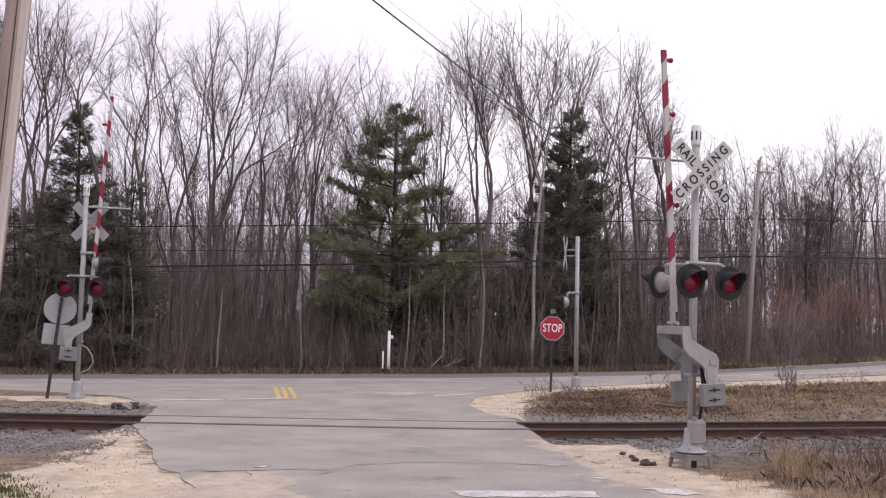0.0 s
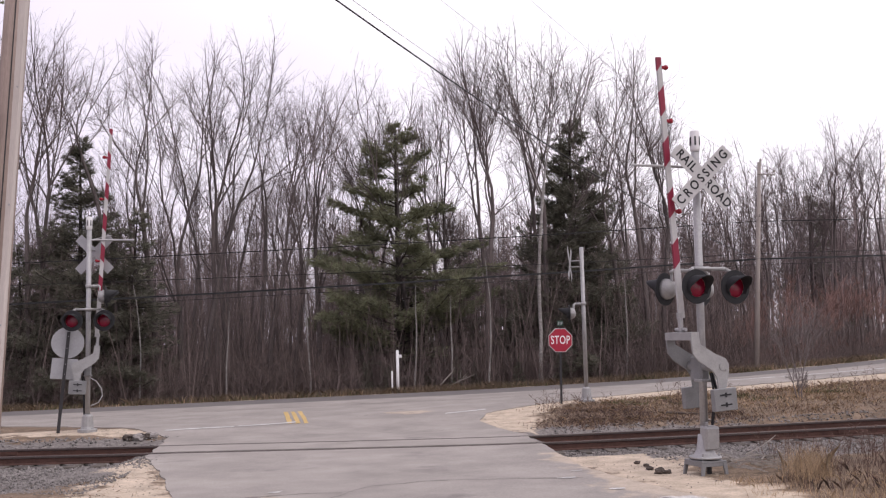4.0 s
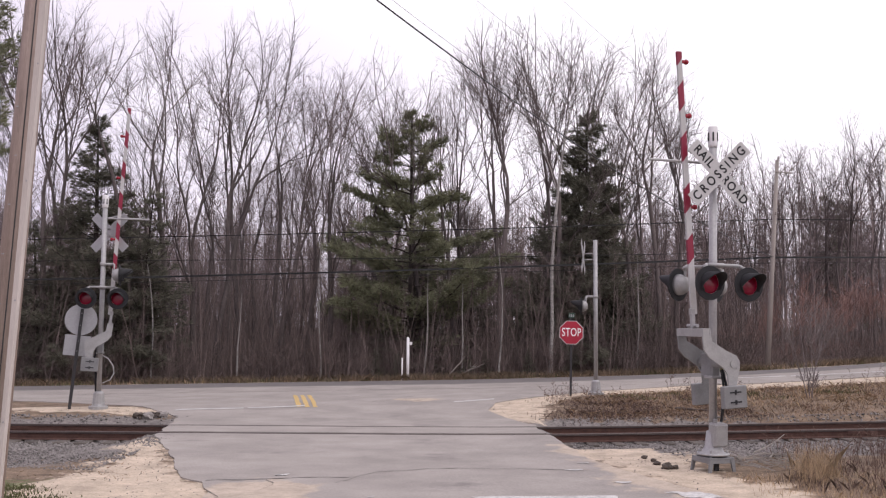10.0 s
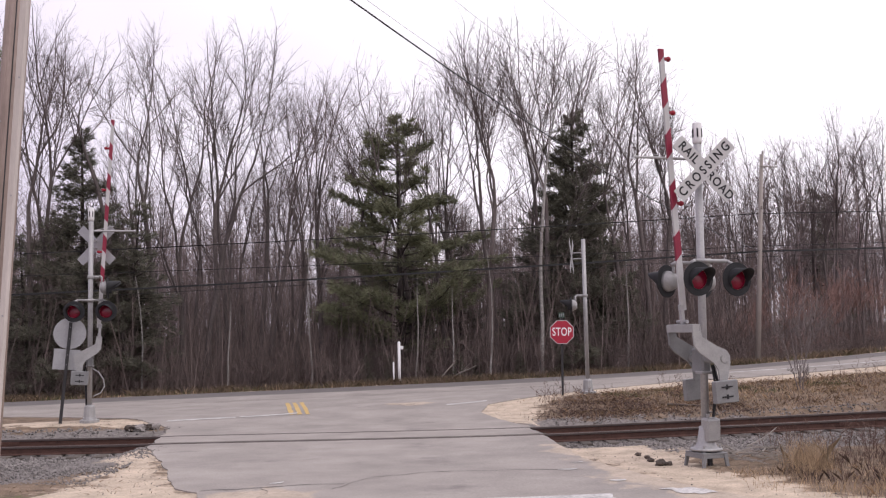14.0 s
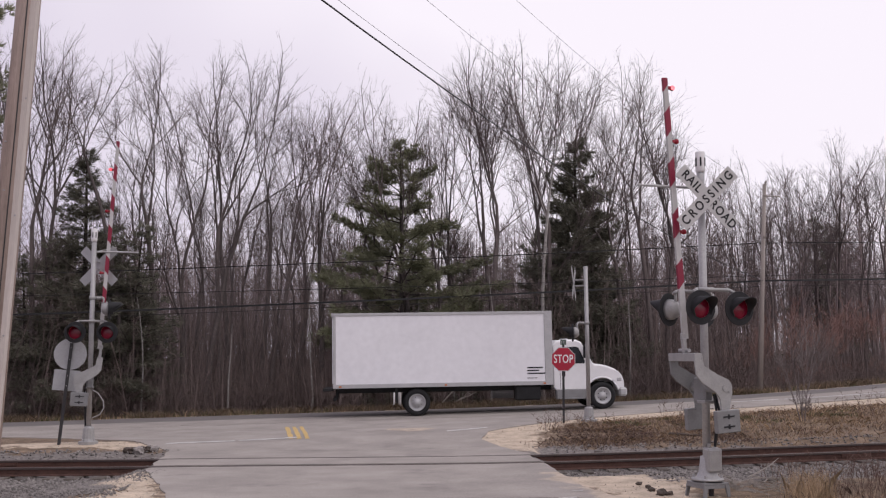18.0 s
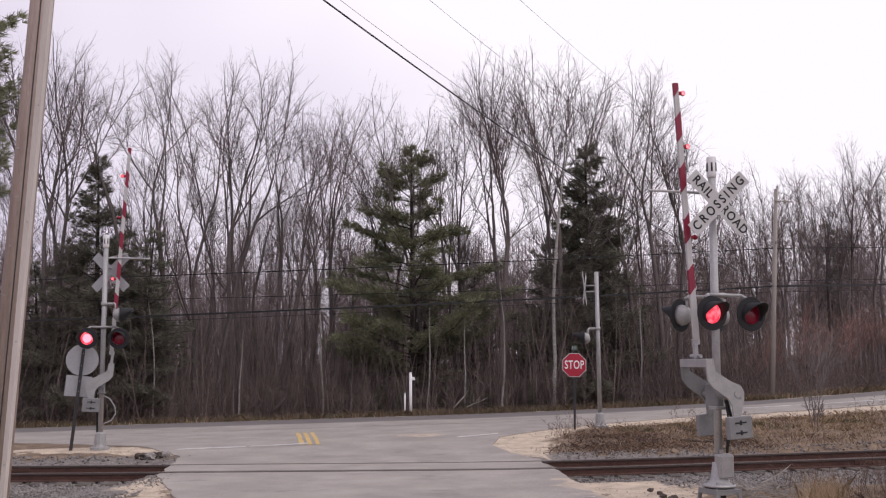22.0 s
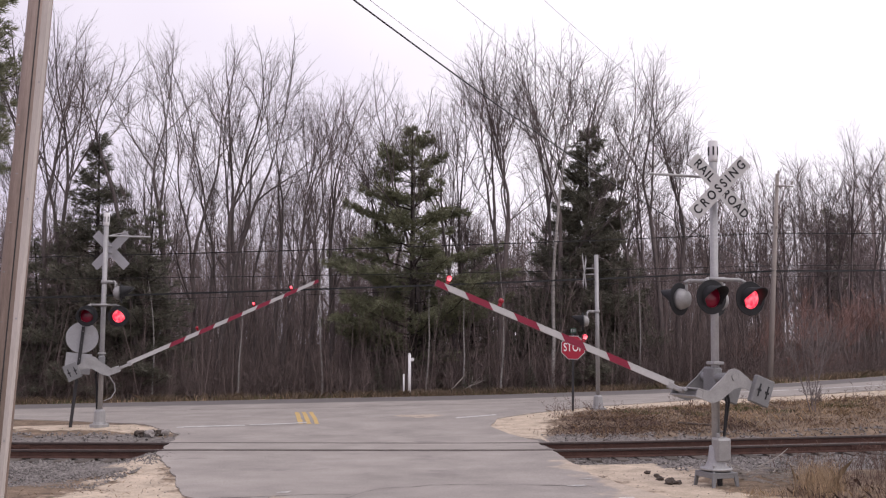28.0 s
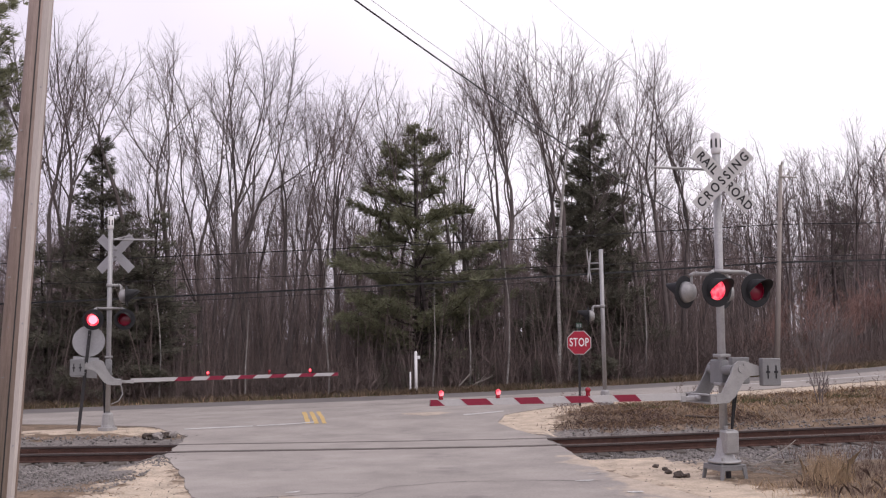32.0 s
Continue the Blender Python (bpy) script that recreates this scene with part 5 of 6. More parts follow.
spruce = conifer(random.Random(23), 12.3, lambda t: 5.2 * (1 - t) ** 0.95 + 0.15, 0.08, 8, lambda t: -0.15 + 0.35 * t, 24, 0.23, 18, 1.3, 0.0, 0.22, 0.9, 1.6)
as_conifer("spruce", spruce, Matrix.Translation(stand(-354, 46)), NEEDLE2, "dark pointed spruce in the bare wood")
low = conifer(random.Random(24), 8.6, lambda t: 2.9 * (1 - t) ** 0.7 + 0.2, 0.08, 6, lambda t: -0.12 + 0.4 * t, 18, 0.24, 14, 1.0)
low_ob = as_conifer("spruce", low, Matrix.Translation(stand(-303, 45)), NEEDLE2, "low dark spruce in the bare wood")
for px, y, s in ((-407, 45, 0.85), (104, 50, 0.95), (392, 66, 1.15), (416, 70, 1.1), (164, 46.5, 0.75), (-20, 49, 0.62), (-372, 50, 0.95), (-330, 44.5, 0.6), (-318, 47, 0.85), (-345, 44.2, 0.5), (-385, 44.5, 0.55), (118, 45.2, 0.62), (148, 44.6, 0.6), (96, 46.5, 0.55), (203, 45.5, 0.5),
                 (-66, 43.4, 0.16), (-44, 43.2, 0.13), (24, 43.3, 0.17), (44, 43.6, 0.14), (88, 43.4, 0.15), (128, 43.5, 0.17), (172, 43.6, 0.15), (28, 49, 0.78), (-76, 48.5, 0.55), (-8, 45.2, 0.45), (-55, 45.0, 0.4), (-290, 48, 0.8)):
    copy_thing(low_ob, Matrix.Translation(stand(px, y)) @ pose(0, 0, 0, 0, 0, px * 3) @ Matrix.Diagonal((s, s, s, 1)))
edge = conifer(random.Random(25), 16.5, lambda t: 4.4 * (1 - t) ** 0.35 + 0.3, 0.50, 7, lambda t: 0.0 + 0.3 * t, 15, 0.26, 16, 1.2, 0.0, 0.22, 0.8, 1.8)
as_conifer("white_pine", edge, Matrix.Translation(stand(-522, 34.0)), NEEDLE, "tall green pine beside the utility pole")


def replicate(name, protos, places, mat, label, category):
    """Many plain trees joined into one mesh."""
    vs, fs, off = [], [], 0
    for x, y, z, s, a, k in places:
        v, f = protos[k]
        c, si = math.cos(a), math.sin(a)
        w = np.stack([x + s * (v[:, 0] * c - v[:, 1] * si), y + s * (v[:, 0] * si + v[:, 1] * c), z + s * v[:, 2]], 1)
        vs.append(w)
        fs.append(f + off)
        off += len(v)
    v, f = np.concatenate(vs), np.concatenate(fs)
    me = bpy.data.meshes.new(name)
    me.vertices.add(len(v))
    me.vertices.foreach_set("co", v.astype(np.float32).ravel())
    me.loops.add(f.size)
    me.loops.foreach_set("vertex_index", f.astype(np.int32).ravel())
    me.polygons.add(len(f))
    me.polygons.foreach_set("loop_start", np.arange(0, f.size, f.shape[1], dtype=np.int32))
    me.update(calc_edges=True)
    me.validate()
    me.materials.append(mat)
    return tagged(new(name, me), label, category, kind="stuff")


def plain_tree(seed, h=15.0, limbs=26):
    rng = random.Random(seed)
    tv, tf = [], []
    pts = limb_path(rng, Vector((0, 0, -0.4)), Vector((0, 0, 1)), h, 6, 0.03, 0.05)
    tube(tv, tf, pts, [0.10 * (1 - 0.92 * i / 6) + 0.01 for i in range(7)], 4)
    for c in range(limbs):
        t = rng.uniform(0.22, 1.0)
        i = min(int(t * 6), 5)
        q = pts[i].lerp(pts[i + 1], t * 6 - i)
        a = rng.uniform(0, 6.28)
        ln = rng.uniform(1.2, 3.4) * (1.25 - 0.6 * t)
        lp = limb_path(rng, q, Vector((math.cos(a), math.sin(a), rng.uniform(0.6, 1.5))), ln, 3, 0.2, 0.1)
        strip(tv, tf, rng, lp, 0.026, 0.010)
        for _ in range(5):
            k = rng.randint(1, 3)
            a2 = rng.uniform(0, 6.28)
            tw = limb_path(rng, lp[k], Vector((math.cos(a2), math.sin(a2), 0.9)), rng.uniform(0.4, 1.3), 2, 0.2, 0.1)
            strip(tv, tf, rng, tw, 0.014, 0.007)
    return np.array([tuple(p) for p in tv]), np.array(tf)


protos = [plain_tree(s) for s in range(300, 306)]
places = []
for k in range(1900):
    y = 56 + 70 * wood.random() ** 1.3
    x = wood.uniform(-0.56, 0.58) * y
    z = float(ground_z(np.float64(x), np.float64(y)))
    places.append((x, y, z, wood.uniform(0.46, 0.76), wood.uniform(0, 6.28), wood.randrange(6)))
replicate("far_woods", protos, places, FARWOOD, "deep stand of thin leafless grey-brown trees", "woods")


def brush_proto(seed):
    """A few slender upright stems with fine ascending twigs."""
    rng = random.Random(seed)
    tv, tf = [], []
    for s in range(6):
        p = Vector((rng.uniform(-0.9, 0.9), rng.uniform(-0.6, 0.6), -0.1))
        h = rng.uniform(0.8, 2.6) if s else rng.uniform(3.0, 7.0)
        lp = limb_path(rng, p, Vector((rng.gauss(0, 0.10), rng.gauss(0, 0.10), 1)), h, 3, 0.08, 0.05)
        if s == 0:
            tube(tv, tf, lp, [0.022, 0.017, 0.011, 0.005], 3)
        else:
            strip(tv, tf, rng, lp, 0.009, 0.004)
        for _ in range(16 if s == 0 else 11):
            k = rng.randint(1, 3)
            a = rng.uniform(0, 6.28)
            q = lp[k - 1].lerp(lp[k], rng.random())
            tw = limb_path(rng, q, Vector((math.cos(a), math.sin(a), rng.uniform(0.2, 2.2))), rng.uniform(0.3, 1.1), 2, 0.25, 0.02)
            strip(tv, tf, rng, tw, 0.006, 0.003)
    return np.array([tuple(p) for p in tv]), np.array(tf)


brushes = [brush_proto(s) for s in range(400, 408)]
places = []
for k in range(4300):
    y = 42.9 + 48 * wood.random() ** 1.6
    x = wood.uniform(-0.54, 0.56) * y
    y = max(y, float(wheel_line(np.float64(x)) + road_far(np.float64(x))) + 2.0 + wood.uniform(0, 1.2))
    z = float(ground_z(np.float64(x), np.float64(y)))
    places.append((x, y, z, wood.uniform(0.55, 1.15) * (0.45 if x > 0.335 * y else 1.0), wood.uniform(0, 6.28), wood.randrange(8)))
replicate("brush", brushes, places, BRUSH, "dense leafless brown brush under the trees", "brush")


def blade_patch(name, count, spot, height, mat, label, category="grass", lean=0.35, width=0.008):
    """Grass blades as slender bent strips."""
    rng = np.random.RandomState(len(name) * 7 + count % 97)
    x, y = spot(rng, count)
    z = ground_z(x, y) - 0.01
    h = height * rng.uniform(0.35, 1.15, count)
    a = rng.uniform(0, 2 * np.pi, count)
    ln = lean * rng.uniform(0.1, 1.3, count) * h
    dx, dy = np.cos(a) * ln, np.sin(a) * ln
    b = rng.uniform(0, 2 * np.pi, count)
    wx, wy = np.cos(b) * width, np.sin(b) * width
    base = np.stack([x, y, z], 1)
    side = np.stack([wx, wy, 0 * wx], 1)
    mid = base + np.stack([dx * 0.35, dy * 0.35, h * 0.6], 1)
    tip = base + np.stack([dx, dy, h * 0.95], 1)
    v = np.stack([base - side, base + side, mid + side * 0.8, tip, mid - side * 0.8], 1).reshape(-1, 3)
    f = np.arange(count * 5).reshape(-1, 5)
    me = bpy.data.meshes.new(name)
    me.vertices.add(len(v))
    me.vertices.foreach_set("co", v.astype(np.float32).ravel())
    me.loops.add(f.size)
    me.loops.foreach_set("vertex_index", f.astype(np.int32).ravel())
    me.polygons.add(len(f))
    me.polygons.foreach_set("loop_start", np.arange(0, f.size, 5, dtype=np.int32))
    me.update(calc_edges=True)
    me.materials.append(mat)
    return tagged(new(name, me), label, category, kind="stuff")


def clumped(poly, clumps, spread):
    """Places in clumps inside an outline."""
    def spot(rng, count):
        xs = [p[0] for p in poly]
        ys = [p[1] for p in poly]
        cx, cy = [], []
        while len(cx) < clumps:
            a, b = rng.uniform(min(xs), max(xs)), rng.uniform(min(ys), max(ys))
            if inside(np.array([a]), np.array([b]), poly)[0] > 0:
                cx.append(a)
                cy.append(b)
        k = rng.randint(0, clumps, count)
        return np.array(cx)[k] + rng.normal(0, spread, count), np.array(cy)[k] + rng.normal(0, spread, count)
    return spot


VERGE = [(3.2, 24.2), (3.6, 28.6), (5.2, 29.6), (9, 30.4), (18, 31.6), (18, 24.6)]
blade_patch("verge_dark_growth", 9000, clumped([(3.2, 23.9), (3.5, 28.2), (9, 29.8), (18, 30.8), (18, 23.7)], 110, 0.5), 0.10, REDGRASS, "dark reddish dead growth on the verge", lean=0.9, width=0.006)
blade_patch("verge_soil_growth", 6000, clumped([(2.9, 23.9), (3.3, 27.2), (6.5, 27.6), (8.0, 24.0)], 70, 0.35), 0.08, REDGRASS, "dark matted growth on the bare soil of the verge", lean=1.8, width=0.006)
blade_patch("verge_grass", 10000, clumped(VERGE, 260, 0.38), 0.11, BROWNGRASS, "flattened brown dead grass on the verge", lean=1.9, width=0.006)
blade_patch("verge_green", 1600, clumped([(4.5, 27.0), (4.8, 29.0), (9, 29.8), (12, 30.0), (12, 27.5)], 14, 0.22), 0.10, GREENGRASS, "low green growth among the dead grass of the verge", lean=0.9, width=0.008)
blade_patch("verge_straw", 3500, clumped([(5.5, 25.6), (6, 29.2), (9, 30.2), (18, 31.2), (18, 25.6)], 170, 0.20), 0.16, DRYGRASS, "pale straw tufts on the verge", lean=1.2, width=0.006)
FORE = [(5.2, 12.0), (4.9, 14.2), (6.0, 15.8), (9, 16.4), (10, 12)]
blade_patch("foreground_straw", 1000, clumped([(4.85, 13.6), (5.25, 13.5), (5.9, 15.2), (5.4, 15.4)], 22, 0.10), 0.48, DRYGRASS, "tall pale dry grass beside the track", lean=0.5, width=0.002)
blade_patch("corner_straw", 1700, clumped([(4.35, 13.2), (5.0, 12.2), (6.6, 12.2), (6.6, 14.6), (5.0, 14.7), (4.4, 14.6)], 60, 0.16), 0.16, DRYGRASS, "pale dry grass on the sandy shoulder", lean=1.1, width=0.0022)
blade_patch("foreground_grass", 5500, clumped(FORE, 140, 0.17), 0.20, REDGRASS, "brown dead grass beside the track", lean=0.9, width=0.003)
blade_patch("shade_grass", 3500, clumped([(-6.6, 11.2), (-6.6, 14.0), (-5.4, 13.9), (-4.6, 12.4), (-4.4, 11.2)], 70, 0.13), 0.06, GREENGRASS, "short green grass at the pole's foot", lean=0.6)


def wood_edge(rng, count):
    x = rng.uniform(-23, 24, 150)[rng.randint(0, 150, count)] + rng.normal(0, 0.35, count)
    return x, wheel_line(x) + road_far(x) + 0.7 + np.abs(rng.normal(0, 0.75, count))


blade_patch("wood_edge_straw", 14000, wood_edge, 0.34, EDGEGRASS, "dull brown grass along the wood's edge", lean=1.1, width=0.007)
blade_patch("wood_edge_green", 2600, wood_edge, 0.20, GREENGRASS, "green and dull grass along the wood's edge", lean=0.6, width=0.012)
blade_patch("wood_edge_pale", 700, wood_edge, 0.28, DRYGRASS, "pale straw along the wood's edge", lean=0.5, width=0.012)


def stones(name, count, spot, lo, hi, mat, label):
    rng = np.random.RandomState(count % 1000)
    octa = np.array([(1, 0, 0), (0, 1, 0), (-1, 0, 0), (0, -1, 0), (0, 0, 1), (0, 0, -1)], float)
    tri = np.array([(0, 1, 4), (1, 2, 4), (2, 3, 4), (3, 0, 4), (1, 0, 5), (2, 1, 5), (3, 2, 5), (0, 3, 5)])
    x, y = spot(rng, count)
    z = ground_z(x, y)
    s = rng.uniform(lo, hi, count)
    a = rng.uniform(0, 6.28, count)
    v = octa[None] * (s[:, None, None] * rng.uniform(0.55, 1.2, (count, 6, 3)))
    c, si = np.cos(a)[:, None], np.sin(a)[:, None]
    w = np.stack([v[:, :, 0] * c - v[:, :, 1] * si + x[:, None], v[:, :, 0] * si + v[:, :, 1] * c + y[:, None], v[:, :, 2] * 0.8 + z[:, None] + 0.3 * s[:, None]], -1).reshape(-1, 3)
    f = (tri[None] + 6 * np.arange(count)[:, None, None]).reshape(-1, 3)
    me = bpy.data.meshes.new(name)
    me.from_pydata(w.tolist(), [], f.tolist())
    me.materials.append(mat)
    return tagged(new(name, me), label, "stones", kind="stuff")


def ballast_spot(rng, count):
    x, y = rng.uniform(-14, 17, count * 2), np.where(rng.uniform(0, 1, count * 2) < 0.62, rng.uniform(17.2, 20.6, count * 2), rng.uniform(20.9, 24.2, count * 2))
    ok = ((x < ROAD_L - 0.15 - np.clip(20 - y, 0, 4) * 0.0) | (x > ROAD_R + 0.2 + np.clip(20.0 - y, 0, 3) * 0.4)) & (sand_cover(x, y) < 0.55)
    return x[ok][:count], y[ok][:count]


_bs = ballast_spot(np.random.RandomState(3), 9000)
stones("ballast", len(_bs[0]), lambda rng, n: _bs, 0.018, 0.05, STONE, "grey crushed-stone ballast along the track")


def bank_spot(rng, count):
    """Close gravel on the near banks of the track."""
    left = rng.uniform(0, 1, count) < 0.5
    x = np.where(left, rng.uniform(-11, -5.3, count), rng.uniform(3.2, 10, count))
    return x, np.where(left, rng.uniform(15.4, 20.4, count), rng.uniform(17.0, 20.4, count) + np.where(x < 4.4, 1.6, 0))


def sand_spot(rng, count):
    x, y = rng.uniform(-9.5, 6, count * 12), rng.uniform(11.5, 27, count * 12)
    ok = (sand_cover(x, y) > 0.35) & (asphalt_inside(x, y) < -0.05)
    return x[ok][:count], y[ok][:count]


stones("bank_gravel", 11000, bank_spot, 0.012, 0.034, STONE, "grey crushed stone spread on the near banks")
_ss = sand_spot(np.random.RandomState(8), 900)
stones("sand_pebbles", len(_ss[0]), lambda rng, n: _ss, 0.005, 0.015, STONE, "scattered pebbles and chips on the sand")
blade_patch("bank_litter", 600, clumped([(-9.5, 13.6), (-9.5, 16.2), (-6.2, 16.4), (-5.2, 18.6), (-4.6, 16.8), (-4.6, 14.4)], 60, 0.22), 0.045, BROWNGRASS, "flattened dead grass and litter on the sandy bank", lean=3.0, width=0.0028)

# ---- small things on the verges ----
shrub = ([], [], [], [])
for k, (lean, turn, high) in enumerate(((2, 0, 3.9), (13, 40, 3.5), (14, 190, 3.3), (11, 275, 3.0))):
    stems = bare_tree(random.Random(64 + k), high, 0.028, 0.24, 0.75, 1.3, 0.06, 4, 0.004)
    tip = pose(0, 0, 0, 0, 0, turn) @ pose(0.05 * k, 0, 0, 0, lean, 0)
    for v, f, made_v, made_f in ((shrub[0], shrub[1], stems[0], stems[1]), (shrub[2], shrub[3], stems[2], stems[3])):
        f.extend(tuple(q + len(v) for q in face) for face in made_f)
        v.extend(tip @ p for p in made_v)
as_tree("shrub", shrub, pose(10.1, 27.3, float(ground_z(np.float64(10.1), np.float64(27.3))) - 0.03) @ Matrix.Diagonal((0.62, 0.62, 0.95, 1)), SHRUBM, "leafless shrub with fine twigs on the verge", "shrubs on the verge", SHRUBM)
bush = as_tree("bush", shrub, Matrix.Translation(stand(352, 47)) @ Matrix.Diagonal((1.1, 1.1, 1.05, 1)), SHRUBM, "reddish leafless bush at the wood's edge", "bushes at the wood's edge", REDBUSH)
for px, y, k, a in ((372, 49, 1.2, 50), (391, 48, 0.9, 120), (408, 50, 1.15, 200), (428, 51, 1.0, 290), (447, 50, 1.1, 20), (335, 49, 0.8, 80), (318, 46.5, 0.7, 240), (300, 46, 0.65, 150)):
    turn = Matrix.Translation(stand(px, y)) @ pose(0, 0, 0, 0, 0, a)
    twin = copy_thing(bush, turn)
    twin.scale = (1.1 * k, 1.1 * k, 1.05 * k)
weed_v, weed_f = [], []
wrng = random.Random(77)


def weed(x, y, h, spread):
    z = float(ground_z(np.float64(x), np.float64(y)))
    for _ in range(wrng.randint(3, 6)):
        p = Vector((x + wrng.gauss(0, spread), y + wrng.gauss(0, spread), z - 0.02))
        lp = limb_path(wrng, p, Vector((wrng.gauss(0, 0.2), wrng.gauss(0, 0.2), 1)), h * wrng.uniform(0.6, 1.2), 3, 0.12, 0.02)
        tube(weed_v, weed_f, lp, [0.004, 0.0035, 0.003, 0.002], 3)
        for q in range(4):
            a = wrng.uniform(0, 6.28)
            tip = limb_path(wrng, lp[1].lerp(lp[3], wrng.random()), Vector((math.cos(a), math.sin(a), 0.7)), h * 0.22, 2, 0.2, 0.05)
            tube(weed_v, weed_f, tip, [0.002, 0.004, 0.005], 3)


for x, y, h in ((3.5, 28.6, 0.75), (3.3, 28.2, 0.6), (3.9, 28.8, 0.6), (4.2, 28.2, 0.5), (5.0, 29.3, 0.5), (6.6, 29.0, 0.8), (6.9, 28.6, 0.9), (7.2, 29.0, 0.8), (7.5, 28.4, 0.6), (12.0, 29.5, 0.7), (12.6, 29.3, 0.8), (13.3, 29.8, 0.6), (11.3, 28.0, 0.5),
                (8.6, 28.3, 0.5), (6.9, 14.8, 0.55), (7.2, 15.2, 0.6), (6.7, 15.6, 0.5), (7.0, 16.3, 0.6), (7.5, 15.6, 0.65), (7.8, 16.4, 0.6), (6.4, 16.2, 0.45), (7.3, 14.2, 0.6), (6.8, 13.8, 0.5), (8.2, 15.8, 0.6), (5.9, 16.6, 0.35)):
    weed(x, y, h * 0.8, 0.14)
for k in range(46):
    weed(wrng.uniform(5.5, 8.2), wrng.uniform(13.2, 17.2), wrng.uniform(0.25, 0.55), 0.15)
for k in range(40):
    weed(wrng.uniform(3.2, 14), wrng.uniform(24.8, 29.5), wrng.uniform(0.15, 0.4), 0.2)
tagged(mesh_of("weeds", [tuple(p) for p in weed_v], weed_f, WEEDM), "dead dark weed stalks on the verges", "weeds", kind="stuff")
stick_v, stick_f = [], []
for k in range(60):
    x, y = wrng.uniform(4.5, 5.75), wrng.uniform(15.3, 17.0)
    z = float(ground_z(np.float64(x), np.float64(y))) + wrng.uniform(0.01, 0.16)
    a = wrng.uniform(-0.7, 0.7)
    lp = limb_path(wrng, Vector((x, y, z)), Vector((math.cos(a), math.sin(a), wrng.uniform(-0.15, 0.2))), wrng.uniform(0.3, 0.8), 3, 0.15, -0.10)
    tube(stick_v, stick_f, lp, [0.016, 0.013, 0.010, 0.006], 4)
tagged(mesh_of("brushwood", [tuple(p) for p in stick_v], stick_f, WOODDEAD), "heap of bleached sticks beside the signal base", "brushwood", kind="stuff")


def lump(name, x, y, r, mat, label, category, seed):
    """An uneven clod or stone."""
    bm = bmesh.new()
    bmesh.ops.create_icosphere(bm, subdivisions=2, radius=r)
    for v in bm.verts:
        v.co *= 1 + 0.8 * noise.noise(v.co * (2.2 / r) + Vector((seed, 0, 0)))
        v.co.z *= 0.7
    ob = tagged(part(name, bm, mat), label, category, "clods beside the road")
    ob.matrix_basis = pose(x, y, float(ground_z(np.float64(x), np.float64(y))) + 0.3 * r, 0, 0, seed * 50)
    return ob


for k, (x, y, r) in enumerate(((3.45, 17.0, 0.09), (3.52, 16.6, 0.08), (3.50, 16.2, 0.10), (3.62, 16.0, 0.11), (3.55, 15.78, 0.14), (3.68, 15.75, 0.09))):
    lump("earth_clod", x, y, r * 0.58, STUMPM, "dark clod of earth on the sandy shoulder", "clod", k + 1)
for k in range(9):
    lump("rubble_stone", -7.3 + 0.16 * (k % 5) + wrng.uniform(-0.1, 0.1), 23.9 + 0.18 * (k // 3), wrng.uniform(0.07, 0.14), STUMPM if k % 2 else STONE, "grey-brown stone in a small rubble heap", "stone", k + 20)
bm = bmesh.new()
rod(bm, (0, 0, 0), (1.5, 0.1, 0.05), 0.035, 0.025, 7)
for k, (x, y, a, ln) in enumerate(((0.15, 42.9, 38, 1.3), (0.5, 43.0, 20, 1.5), (-5.6, 43.2, 6, 1.6), (-7.6, 42.9, -8, 1.2), (1.0, 43.2, 60, 0.9))):
    tv, tf = [], []
    lp = limb_path(wrng, Vector((0, 0, 0)), Vector((math.cos(radians(a)), 0.1, math.sin(radians(a)))), ln, 4, 0.12, 0.0)
    tube(tv, tf, lp, [0.04, 0.034, 0.028, 0.02, 0.012], 5)
    tube(tv, tf, limb_path(wrng, lp[2], Vector((0.6, 0.1, 0.5)), 0.5, 2, 0.1, 0.0), [0.02, 0.015, 0.008], 4)
    dead = tagged(mesh_of("dead_branch", [tuple(p) for p in tv], tf, WOODDEAD), "bleached dead branch at the wood's edge", "branch", "branches at the wood's edge")
    dead.matrix_basis = pose(x, y, float(ground_z(np.float64(x), np.float64(y))) + 0.02)
log = tagged(part("fallen_branch", bm, STUMPM), "dark fallen branch lying on the verge", "branch")
log.matrix_basis = pose(6.0, 25.6, float(ground_z(np.float64(6.0), np.float64(25.6))) + 0.05, 0, 4, -25)

# ---- the box truck ----


